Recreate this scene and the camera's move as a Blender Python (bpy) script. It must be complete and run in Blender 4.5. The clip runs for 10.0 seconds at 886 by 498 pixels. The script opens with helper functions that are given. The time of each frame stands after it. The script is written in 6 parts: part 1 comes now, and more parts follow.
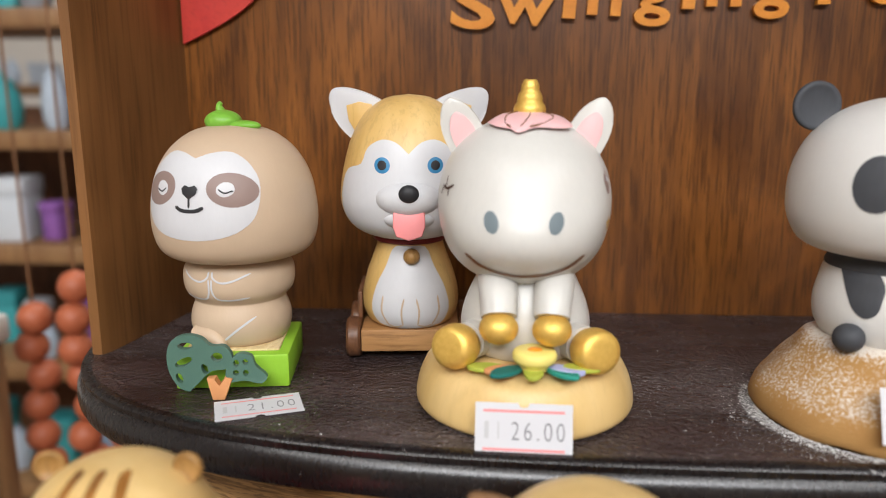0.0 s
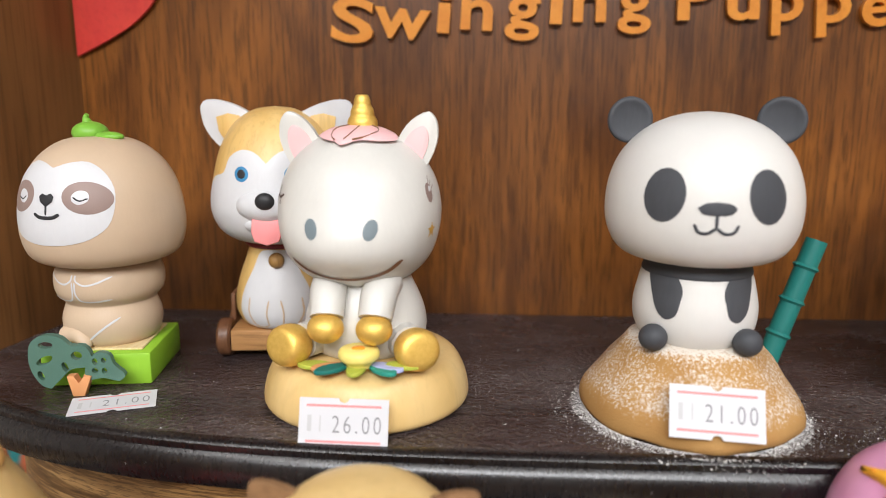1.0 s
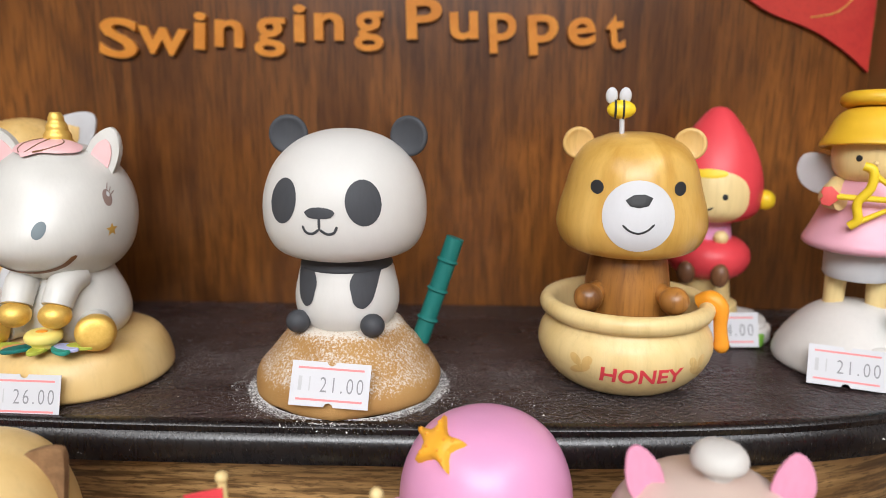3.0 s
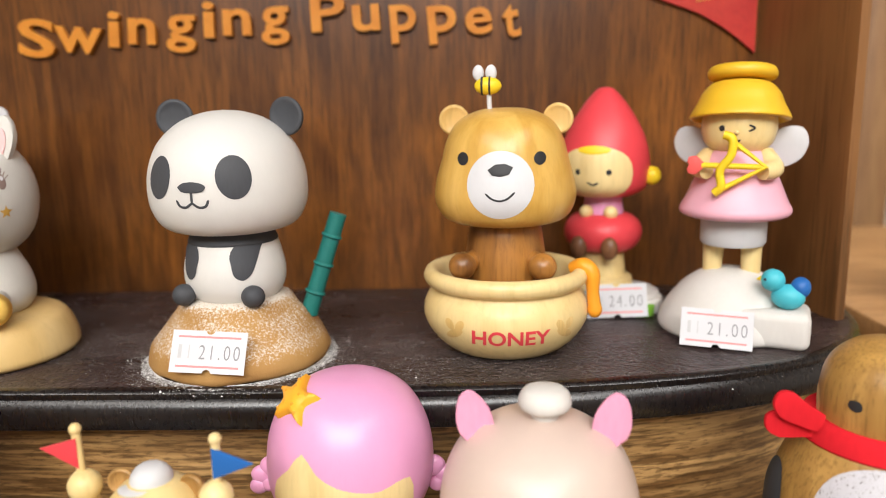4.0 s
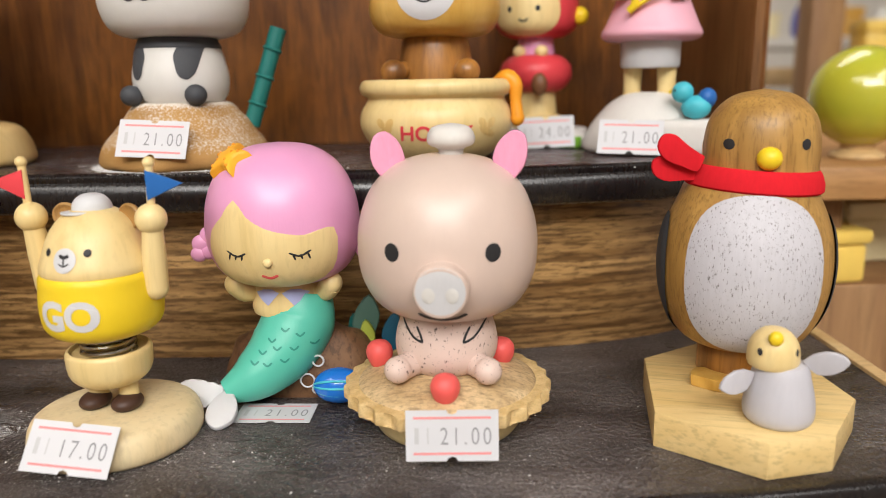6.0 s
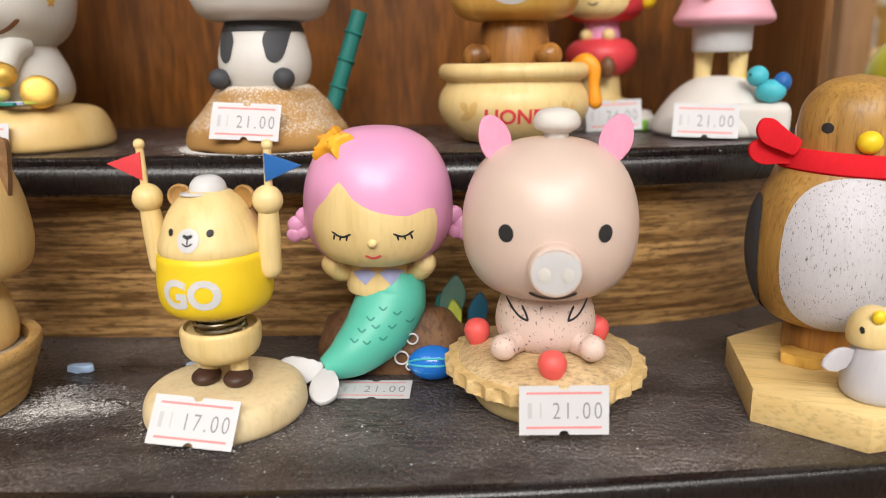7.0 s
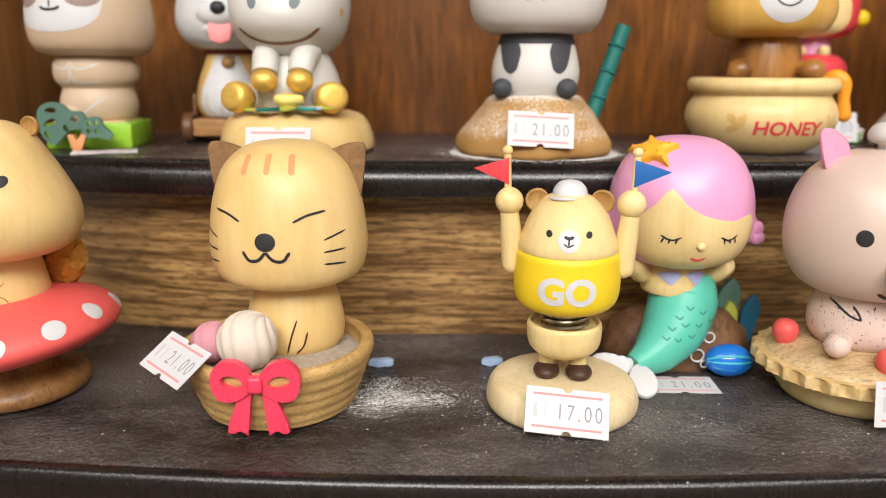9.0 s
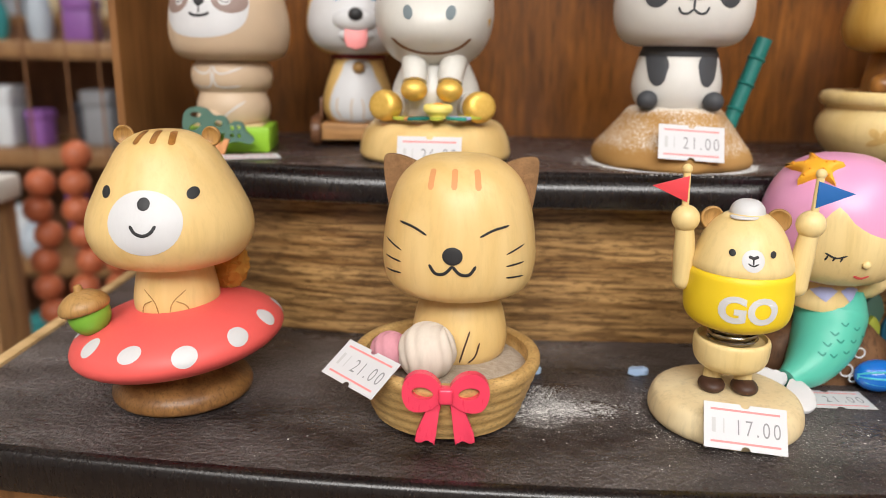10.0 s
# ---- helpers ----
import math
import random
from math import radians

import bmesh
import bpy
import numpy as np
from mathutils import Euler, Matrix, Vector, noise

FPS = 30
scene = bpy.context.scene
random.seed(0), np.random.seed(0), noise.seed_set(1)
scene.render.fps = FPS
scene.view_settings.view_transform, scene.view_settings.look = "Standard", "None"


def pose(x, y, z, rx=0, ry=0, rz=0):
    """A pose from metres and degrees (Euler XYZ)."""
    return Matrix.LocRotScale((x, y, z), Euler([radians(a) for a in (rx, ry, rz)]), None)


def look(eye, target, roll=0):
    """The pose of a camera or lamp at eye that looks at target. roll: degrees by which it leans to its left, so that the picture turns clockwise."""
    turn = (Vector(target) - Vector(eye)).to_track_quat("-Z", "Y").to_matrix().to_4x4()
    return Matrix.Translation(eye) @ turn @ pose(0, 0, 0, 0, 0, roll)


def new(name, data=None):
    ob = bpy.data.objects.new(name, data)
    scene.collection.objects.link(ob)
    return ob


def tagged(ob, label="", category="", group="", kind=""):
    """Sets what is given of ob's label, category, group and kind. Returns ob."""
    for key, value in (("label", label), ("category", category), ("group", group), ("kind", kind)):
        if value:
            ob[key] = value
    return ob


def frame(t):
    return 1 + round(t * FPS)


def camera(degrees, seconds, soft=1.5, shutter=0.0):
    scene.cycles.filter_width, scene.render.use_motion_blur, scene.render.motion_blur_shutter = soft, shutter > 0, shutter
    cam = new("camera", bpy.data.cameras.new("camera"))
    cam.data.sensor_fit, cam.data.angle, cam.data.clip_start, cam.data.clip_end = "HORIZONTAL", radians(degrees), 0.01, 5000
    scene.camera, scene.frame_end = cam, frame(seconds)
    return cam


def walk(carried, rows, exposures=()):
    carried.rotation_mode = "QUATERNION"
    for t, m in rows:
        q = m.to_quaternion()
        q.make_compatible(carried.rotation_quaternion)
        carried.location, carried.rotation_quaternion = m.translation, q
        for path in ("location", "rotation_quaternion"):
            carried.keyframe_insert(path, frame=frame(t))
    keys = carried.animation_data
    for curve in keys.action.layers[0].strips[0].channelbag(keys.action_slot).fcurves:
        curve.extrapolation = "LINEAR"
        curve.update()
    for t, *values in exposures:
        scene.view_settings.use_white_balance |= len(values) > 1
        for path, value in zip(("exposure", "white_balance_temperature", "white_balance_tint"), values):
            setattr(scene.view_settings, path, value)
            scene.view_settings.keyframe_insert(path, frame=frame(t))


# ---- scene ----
from mathutils.bvhtree import BVHTree

cam = camera(62.1, 10.0, soft=0.5)
cam.data.dof.use_dof, cam.data.dof.focus_distance, cam.data.dof.aperture_fstop = True, 0.2, 9.0
PATH = [
    (0, (0.0197, 0.0438, 1.1414), (0.0089, 0.2394, 1.1007), -0.0),
    (0.5, (0.0376, 0.0405, 1.1418), (0.0276, 0.2365, 1.1028), 0.3),
    (1, (0.0605, 0.0349, 1.1445), (0.0510, 0.2306, 1.1043), 0.1),
    (1.5, (0.0837, 0.0276, 1.1472), (0.0746, 0.2233, 1.1071), 0.2),
    (2, (0.1075, 0.0240, 1.1494), (0.0989, 0.2196, 1.1088), 0.2),
    (2.5, (0.1286, 0.0152, 1.1513), (0.1208, 0.2107, 1.1101), 0.4),
    (2.7, (0.1373, 0.0121, 1.1518), (0.1310, 0.2076, 1.1101), 0.5),
    (3.8, (0.1833, 0.0018, 1.1557), (0.1762, 0.1963, 1.1096), -0.8),
    (4, (0.1883, -0.0021, 1.1423), (0.1820, 0.1939, 1.1032), -1.2),
    (4.5, (0.1989, -0.0090, 1.1192), (0.1927, 0.1874, 1.0820), -1.1),
    (5, (0.2063, -0.0171, 1.1028), (0.2009, 0.1789, 1.0633), -0.8),
    (5.2, (0.2064, -0.0193, 1.0966), (0.2019, 0.1766, 1.0566), -0.8),
    (6.3, (0.2027, -0.0328, 1.0889), (0.2015, 0.1620, 1.0435), -0.8),
    (6.5, (0.1964, -0.0332, 1.0887), (0.1957, 0.1613, 1.0422), -0.7),
    (7, (0.1780, -0.0356, 1.0905), (0.1760, 0.1584, 1.0421), -0.8),
    (7.5, (0.1554, -0.0384, 1.0897), (0.1533, 0.1560, 1.0428), -0.7),
    (8, (0.1306, -0.0410, 1.0927), (0.1305, 0.1531, 1.0445), -0.4),
    (8.5, (0.1051, -0.0466, 1.0922), (0.1057, 0.1476, 1.0446), -0.1),
    (9, (0.0819, -0.0474, 1.0928), (0.0832, 0.1470, 1.0458), 0.2),
    (9.5, (0.0593, -0.0467, 1.0946), (0.0599, 0.1474, 1.0465), 0.7),
    (10, (0.0364, -0.0493, 1.1003), (0.0348, 0.1443, 1.0499), 1.0),
]
STOPS = ((0, 0.12, 6050, 10), (0.5, 0.03, 6050, 10), (1.0, 0.26, 6050, 10), (1.5, 0.35, 6000, 10), (2.0, -0.01, 5950, 10), (2.5, 0.0, 5900, 10), (4.0, 0.28, 6350, 10), (4.5, 0.1, 6500, 11), (5.0, 0.04, 6400, 10), (6.5, 0.07, 6400, 10), (7.0, 0.13, 6450, 10), (7.5, 0.26, 6450, 10), (8.0, 0.16, 6450, 11), (8.5, 0.07, 6450, 10), (9.0, 0.26, 6400, 10), (10.0, 0.14, 6350, 10))
walk(cam, [(t, look(eye, target, roll)) for t, eye, target, roll in PATH], STOPS)

# ---- world and lamps ----
world = bpy.data.worlds.new("shop_air")
scene.world = world
world.use_nodes = True
world.node_tree.nodes["Background"].inputs[0].default_value = (1.0, 0.96, 0.91, 1)
world.node_tree.nodes["Background"].inputs[1].default_value = 0.42


def area_lamp(name, x, y, z, tx, ty, tz, w, h, watts, color):
    data = bpy.data.lights.new(name, "AREA")
    data.shape, data.size, data.size_y, data.energy, data.color = "RECTANGLE", w, h, watts, color
    ob = new(name, data)
    ob.matrix_world = look((x, y, z), (tx, ty, tz))
    return ob


WARM = (1.0, 0.945, 0.875)
# Overhead shop lamps, all out of view.
area_lamp("unseen_ceiling_lamp", -0.6, -1.0, 2.55, -0.3, -0.4, 1.0, 1.2, 0.5, 15, WARM)
area_lamp("unseen_ceiling_lamp", 0.9, -0.9, 2.55, 0.5, -0.3, 1.0, 1.2, 0.5, 15, (1.0, 0.968, 0.925))
area_lamp("unseen_ceiling_lamp", 0.1, 0.9, 2.55, 0.1, 0.9, 0.0, 1.4, 0.5, 14, (1.0, 0.968, 0.925))
# Front fill behind the camera, added to brighten the toys' faces.
area_lamp("unseen_ceiling_lamp", 0.1, -1.9, 2.5, 0.1, 0.0, 1.1, 2.0, 0.7, 64, (1.0, 0.968, 0.925))


# ---- materials ----
def base(name, rough=0.5, metal=0.0, spec=0.5, coat=0.0):
    m = bpy.data.materials.new(name)
    m.use_nodes = True
    b = m.node_tree.nodes["Principled BSDF"]
    b.inputs["Roughness"].default_value = rough
    b.inputs["Metallic"].default_value = metal
    b.inputs["Specular IOR Level"].default_value = spec
    b.inputs["Coat Weight"].default_value = coat
    b.inputs["Coat Roughness"].default_value = 0.25
    return m, m.node_tree, b


def noise_at(t, scale, stretch=(1, 1, 1), detail=4.0, rough=0.55, shift=(0, 0, 0)):
    tc = t.nodes.new("ShaderNodeTexCoord")
    mp = t.nodes.new("ShaderNodeMapping")
    mp.inputs["Scale"].default_value = stretch
    mp.inputs["Location"].default_value = shift
    n = t.nodes.new("ShaderNodeTexNoise")
    n.inputs["Scale"].default_value = scale
    n.inputs["Detail"].default_value = detail
    n.inputs["Roughness"].default_value = rough
    t.links.new(tc.outputs["Object"], mp.inputs[0])
    t.links.new(mp.outputs[0], n.inputs["Vector"])
    return n


def ramp(t, src, stops):
    r = t.nodes.new("ShaderNodeValToRGB")
    e = r.color_ramp.elements
    while len(e) < len(stops):
        e.new(0.5)
    for el, (p, c) in zip(e, stops):
        el.position, el.color = p, (*c, 1)
    t.links.new(src, r.inputs[0])
    return r.outputs[0]


def mix(t, fac, a, b, kind="MIX"):
    m = t.nodes.new("ShaderNodeMix")
    m.data_type, m.blend_type = "RGBA", kind
    for sock, v in ((m.inputs[0], fac), (m.inputs[6], a), (m.inputs[7], b)):
        if isinstance(v, (int, float)):
            sock.default_value = v
        elif isinstance(v, tuple):
            sock.default_value = (*v, 1)
        else:
            t.links.new(v, sock)
    return m.outputs[2]


def bump(t, b, height, strength, dist):
    n = t.nodes.new("ShaderNodeBump")
    n.inputs["Strength"].default_value = strength
    n.inputs["Distance"].default_value = dist
    t.links.new(height, n.inputs["Height"])
    t.links.new(n.outputs[0], b.inputs["Normal"])


def tone(c, k):
    return tuple(min(1.0, v * k) for v in c)


def paint(name, c, rough=0.42, var=0.07, grain=0.12, spec=0.4, coat=0.0, wear=None, wear_at=0.61, wear_size=700, wear_long=0.6):
    """Painted wood: slow tone drift, faint vertical grain under the coat, brush roughness."""
    m, t, b = base(name, rough, 0, spec, coat)
    slow = noise_at(t, 90, (1, 1, 1), 3)
    fine = noise_at(t, 900, (1, 1, 0.22), 5, 0.6)
    col = mix(t, slow.outputs[0], tone(c, 1 - var), tone(c, 1 + var))
    col = mix(t, grain, col, mix(t, fine.outputs[0], tone(c, 0.72), tone(c, 1.15)))
    if wear:
        w = noise_at(t, wear_size, (1, 1, wear_long), 4, 0.65)
        f = ramp(t, w.outputs[0], ((wear_at, (0, 0, 0)), (wear_at + 0.04, (1, 1, 1))))
        col = mix(t, f, col, wear)
    t.links.new(col, b.inputs["Base Color"])
    r = t.nodes.new("ShaderNodeMapRange")
    r.inputs["To Min"].default_value, r.inputs["To Max"].default_value = rough - 0.08, rough + 0.12
    t.links.new(fine.outputs[0], r.inputs[0])
    t.links.new(r.outputs[0], b.inputs["Roughness"])
    bump(t, b, fine.outputs[0], 0.25, 0.0002)
    return m


def timber(name, c1, c2, rough=0.45, scale=120, stretch=(1, 1, 0.12), pores=0.5, coat=0.0, big=None, dust=None):
    """Wood: bands of light and dark along the grain, pores, fine relief."""
    m, t, b = base(name, rough, 0, 0.4, coat)
    wide = noise_at(t, scale, stretch, 3, 0.5)
    wide.inputs["Distortion"].default_value = 0.9
    fine = noise_at(t, scale * 9, tuple(s if s >= 1 else s * 0.5 for s in stretch), 4, 0.65)
    col = mix(t, ramp(t, wide.outputs[0], ((0.3, (0, 0, 0)), (0.7, (1, 1, 1)))), c1, c2)
    dark = ramp(t, fine.outputs[0], ((0.36, (1, 1, 1)), (0.5, (0, 0, 0))))
    f = t.nodes.new("ShaderNodeMath")
    f.operation = "MULTIPLY"
    f.inputs[1].default_value = pores
    t.links.new(dark, f.inputs[0])
    col = mix(t, f.outputs[0], col, tone(c1, 0.45))
    if big:
        patch = noise_at(t, big, (1, 1, 0.5), 3, 0.6)
        col = mix(t, ramp(t, patch.outputs[0], ((0.38, (0, 0, 0)), (0.66, (1, 1, 1)))), col, mix(t, 0.62, col, tone(c2, 1.5)))
    if dust:
        d = noise_at(t, 700, (1, 1, 1), 6, 0.75)
        col = mix(t, ramp(t, d.outputs[0], ((0.48, (0, 0, 0)), (0.75, (0.6, 0.6, 0.6)))), col, dust)
    t.links.new(col, b.inputs["Base Color"])
    bump(t, b, fine.outputs[0], 0.35, 0.0003)
    return m


def veneer():
    """Walnut veneer: broad wavering bands of dark and orange brown, cathedral lines, fine short pores."""
    m, t, b = base("walnut_veneer", 0.3, 0, 0.45, 0.25)
    broad = noise_at(t, 13, (1, 1, 0.6), 5, 0.6, (0.31, 0, 0.2))
    broad.inputs["Distortion"].default_value = 0.8
    lines = noise_at(t, 17, (1, 1, 0.24), 2, 0.5, (0.4, 0, 0.1))
    lines.inputs["Distortion"].default_value = 0.6
    k = t.nodes.new("ShaderNodeMath")
    k.operation = "MULTIPLY"
    k.inputs[1].default_value = 22.0
    t.links.new(lines.outputs[0], k.inputs[0])
    saw = t.nodes.new("ShaderNodeMath")
    saw.operation = "PINGPONG"
    saw.inputs[1].default_value = 1.0
    t.links.new(k.outputs[0], saw.inputs[0])
    pore = noise_at(t, 1300, (1, 1, 0.045), 3, 0.6)
    streak = noise_at(t, 210, (1, 1, 0.05), 4, 0.6)
    col = mix(t, ramp(t, broad.outputs[0], ((0.34, (0, 0, 0)), (0.68, (1, 1, 1)))), (0.082, 0.028, 0.0072), (0.31, 0.112, 0.02))
    col = mix(t, ramp(t, saw.outputs[0], ((0.1, (0.5, 0.5, 0.5)), (0.8, (0, 0, 0)))), col, (0.078, 0.028, 0.009))
    col = mix(t, ramp(t, streak.outputs[0], ((0.45, (0, 0, 0)), (0.7, (0.5, 0.5, 0.5)))), col, (0.30, 0.112, 0.022))
    col = mix(t, ramp(t, pore.outputs[0], ((0.40, (0.55, 0.55, 0.55)), (0.5, (0, 0, 0)))), col, (0.034, 0.013, 0.005))
    t.links.new(col, b.inputs["Base Color"])
    bump(t, b, pore.outputs[0], 0.3, 0.0002)
    return m


BACK = veneer()
SIDE = timber("walnut_side_panel", (0.105, 0.043, 0.012), (0.22, 0.098, 0.031), 0.42, 60, (1, 1, 0.08), 0.6, 0.1, big=16)


def oak_face():
    """Oak with a level grain: wavering fine lines, short dark pores, slow drift of tone."""
    m, t, b = base("oak_riser", 0.36, 0, 0.45, 0.15)
    band = noise_at(t, 230, (0.035, 0.035, 1), 5, 0.6)
    band.inputs["Distortion"].default_value = 0.7
    fine = noise_at(t, 700, (0.055, 0.055, 1), 3, 0.6)
    pore = noise_at(t, 1350, (0.13, 0.13, 1), 3, 0.6, (0.3, 0.1, 0))
    slow = noise_at(t, 16, (0.5, 0.5, 1), 3, 0.5)
    col = mix(t, ramp(t, band.outputs[0], ((0.34, (0, 0, 0)), (0.64, (1, 1, 1)))), (0.22, 0.110, 0.034), (0.60, 0.36, 0.14))
    col = mix(t, ramp(t, fine.outputs[0], ((0.42, (0.75, 0.75, 0.75)), (0.53, (0, 0, 0)))), col, (0.088, 0.039, 0.011))
    col = mix(t, ramp(t, pore.outputs[0], ((0.40, (0.6, 0.6, 0.6)), (0.48, (0, 0, 0)))), col, (0.055, 0.024, 0.007))
    col = mix(t, ramp(t, slow.outputs[0], ((0.4, (0, 0, 0)), (0.7, (0.4, 0.4, 0.4)))), col, mix(t, 0.5, col, (0.085, 0.036, 0.011)))
    t.links.new(col, b.inputs["Base Color"])
    bump(t, b, fine.outputs[0], 0.4, 0.0003)
    return m


RISER = oak_face()
PINE = timber("pale_pine", (0.52, 0.33, 0.14), (0.70, 0.50, 0.25), 0.5, 60, (0.12, 1, 1), 0.3)


def shelf_lacquer(name, dark, light, dusty, specks, rough):
    """Black-brown lacquer with a fine leathery grain, smears, grey dust and a sheen put into the colour."""
    m, t, b = base(name, rough, 0, 0.6, 0.0)
    smear = noise_at(t, 40, (0.5, 1, 1), 6, 0.7)
    grain = noise_at(t, 26, (0.16, 1, 1), 4, 0.6, (2, 0, 0))
    speck = noise_at(t, 1700, (1, 1, 1), 2, 0.6)
    grit = noise_at(t, 680, (1, 1, 1), 2, 0.5)
    dust_sheen = noise_at(t, 20, (0.5, 1, 1), 5, 0.72, (3, 1, 0))
    col = mix(t, ramp(t, grain.outputs[0], ((0.35, (0, 0, 0)), (0.66, (1, 1, 1)))), dark, light)
    cover = t.nodes.new("ShaderNodeMath")
    cover.operation = "MULTIPLY_ADD"
    cover.inputs[1].default_value = 0.5
    t.links.new(dust_sheen.outputs[0], cover.inputs[0])
    t.links.new(speck.outputs[0], cover.inputs[2])
    # Pale specks and patches: dust, plus glints and sheen put into the colour.
    col = mix(t, ramp(t, cover.outputs[0], ((0.92 - specks, (0, 0, 0)), (0.99 - specks, (0.75, 0.75, 0.75)))), col, (0.42, 0.39, 0.38))
    col = mix(t, ramp(t, dust_sheen.outputs[0], ((0.36, (0, 0, 0)), (0.74, (dusty, dusty, dusty)))), col, (0.35, 0.315, 0.31))
    t.links.new(col, b.inputs["Base Color"])
    r = t.nodes.new("ShaderNodeMapRange")
    r.inputs["From Min"].default_value, r.inputs["From Max"].default_value = 0.3, 0.7
    r.inputs["To Min"].default_value, r.inputs["To Max"].default_value = rough - 0.06, rough + 0.14
    t.links.new(smear.outputs[0], r.inputs[0])
    t.links.new(r.outputs[0], b.inputs["Roughness"])
    bump(t, b, grit.outputs[0], 1.0, 0.0013)
    return m


SHELF = shelf_lacquer("dark_shelf_lacquer", (0.010, 0.0055, 0.0055), (0.046, 0.025, 0.024), 0.20, 0.02, 0.22)
SHELFLOW = shelf_lacquer("dusty_sheen_lacquer", (0.006, 0.0045, 0.0045), (0.034, 0.022, 0.021), 0.42, 0.06, 0.27)
NOSING = paint("black_gloss_lacquer", (0.008, 0.006, 0.0065), 0.26, 0.2, 0.2, 0.55, 0.15)


# ---- mesh helpers: millimetres, figures face -y ----
def V(x, y, z):
    """World place of a point in millimetres; z counts from the lower shelf's top, 1 m above the floor."""
    return Vector((x / 1000, y / 1000, 1 + z / 1000))


def link(name, bm, mats, parent=None, label="", sharp=35):
    bmesh.ops.recalc_face_normals(bm, faces=bm.faces[:])
    bmesh.ops.scale(bm, vec=(0.001, 0.001, 0.001), verts=bm.verts[:])
    me = bpy.data.meshes.new(name)
    bm.to_mesh(me)
    bm.free()
    for m in mats if isinstance(mats, (list, tuple)) else [mats]:
        me.materials.append(m)
    me.polygons.foreach_set("use_smooth", [True] * len(me.polygons))
    me.set_sharp_from_angle(angle=radians(sharp))
    ob = new(name, me)
    if parent:
        ob.parent = parent
    if label:
        ob["label"] = label
    return ob


part = link


def stand(name, x, y, z, rz, label, category, group="", wide=1.0, tall=1.0):
    """An Empty at a thing's base; wide and tall size its parts."""
    ob = new(name)
    ob.empty_display_size = 0.005
    ob.matrix_world = Matrix.Translation(V(x, y, z)) @ pose(0, 0, 0, 0, 0, rz) @ Matrix.Diagonal((wide, wide, tall, 1))
    return tagged(ob, label, category, group)


def fixed(name, bm, mats, label, category, x=0, y=0, z=0, kind="structure"):
    """A single-mesh thing of the setting, at a place in millimetres."""
    ob = link(name, bm, mats)
    ob.matrix_world = Matrix.Translation(V(x, y, z))
    return tagged(ob, label, category, kind=kind)


def curve_through(pts, n=6):
    """A smooth line through points that does not overshoot (centripetal Catmull-Rom)."""
    p = [Vector(q) for q in pts]
    p = [2 * p[0] - p[1]] + p + [2 * p[-1] - p[-2]]
    out = []
    for a, b, c, d in zip(p, p[1:], p[2:], p[3:]):
        t1 = max((b - a).length, 1e-6) ** 0.5
        t2 = t1 + max((c - b).length, 1e-6) ** 0.5
        t3 = t2 + max((d - c).length, 1e-6) ** 0.5
        for k in range(n):
            t = t1 + (t2 - t1) * k / n
            e = a.lerp(b, t / t1)
            f = b.lerp(c, (t - t1) / (t2 - t1))
            g = c.lerp(d, (t - t2) / (t3 - t2))
            out.append(e.lerp(f, t / t2).lerp(f.lerp(g, (t - t1) / (t3 - t1)), (t - t1) / (t2 - t1)))
    return out + [p[-2]]


def lathe(profile, seg=64, n=4, sx=1.0, sy=1.0, at=(0, 0, 0)):
    """A turned body from (radius, height) points, bottom to top; n=0 keeps the corners."""
    pts = curve_through([(r, z) for r, z in profile], n) if n else [Vector(q) for q in profile]
    bm = bmesh.new()
    rings = []
    for q in pts:
        r, z = max(q[0], 0.0), q[1]
        if r < 0.02:
            rings.append([bm.verts.new((at[0], at[1], at[2] + z))])
        else:
            rings.append([bm.verts.new((at[0] + sx * r * math.cos(2 * math.pi * i / seg), at[1] + sy * r * math.sin(2 * math.pi * i / seg), at[2] + z)) for i in range(seg)])
    for a, b in zip(rings, rings[1:]):
        for i in range(seg):
            j = (i + 1) % seg
            if len(a) == 1 and len(b) > 1:
                bm.faces.new((a[0], b[j], b[i]))
            elif len(b) == 1 and len(a) > 1:
                bm.faces.new((a[i], a[j], b[0]))
            elif len(a) > 1:
                bm.faces.new((a[i], a[j], b[j], b[i]))
    for r in (rings[0], rings[-1]):
        if len(r) > 1:
            bm.faces.new(r)
    return bm


def ball(x, y, z, rx, ry=None, rz=None, u=26, v=16):
    ry, rz = ry or rx, rz or rx
    bm = bmesh.new()
    bmesh.ops.create_uvsphere(bm, u_segments=u, v_segments=v, radius=1)
    bmesh.ops.transform(bm, matrix=Matrix.Translation((x, y, z)) @ Matrix.Diagonal((rx, ry, rz, 1)), verts=bm.verts[:])
    return bm


def turn(bm, m):
    bmesh.ops.transform(bm, matrix=m, verts=bm.verts[:])
    return bm


def block(x0, x1, y0, y1, z0, z1, bevel=0.6, seg=2):
    bm = bmesh.new()
    bmesh.ops.create_cube(bm, size=1)
    turn(bm, Matrix.Translation(((x0 + x1) / 2, (y0 + y1) / 2, (z0 + z1) / 2)) @ Matrix.Diagonal((x1 - x0, y1 - y0, z1 - z0, 1)))
    if bevel:
        bmesh.ops.bevel(bm, geom=bm.edges[:], offset=bevel, segments=seg, affect="EDGES", profile=0.5)
    return bm


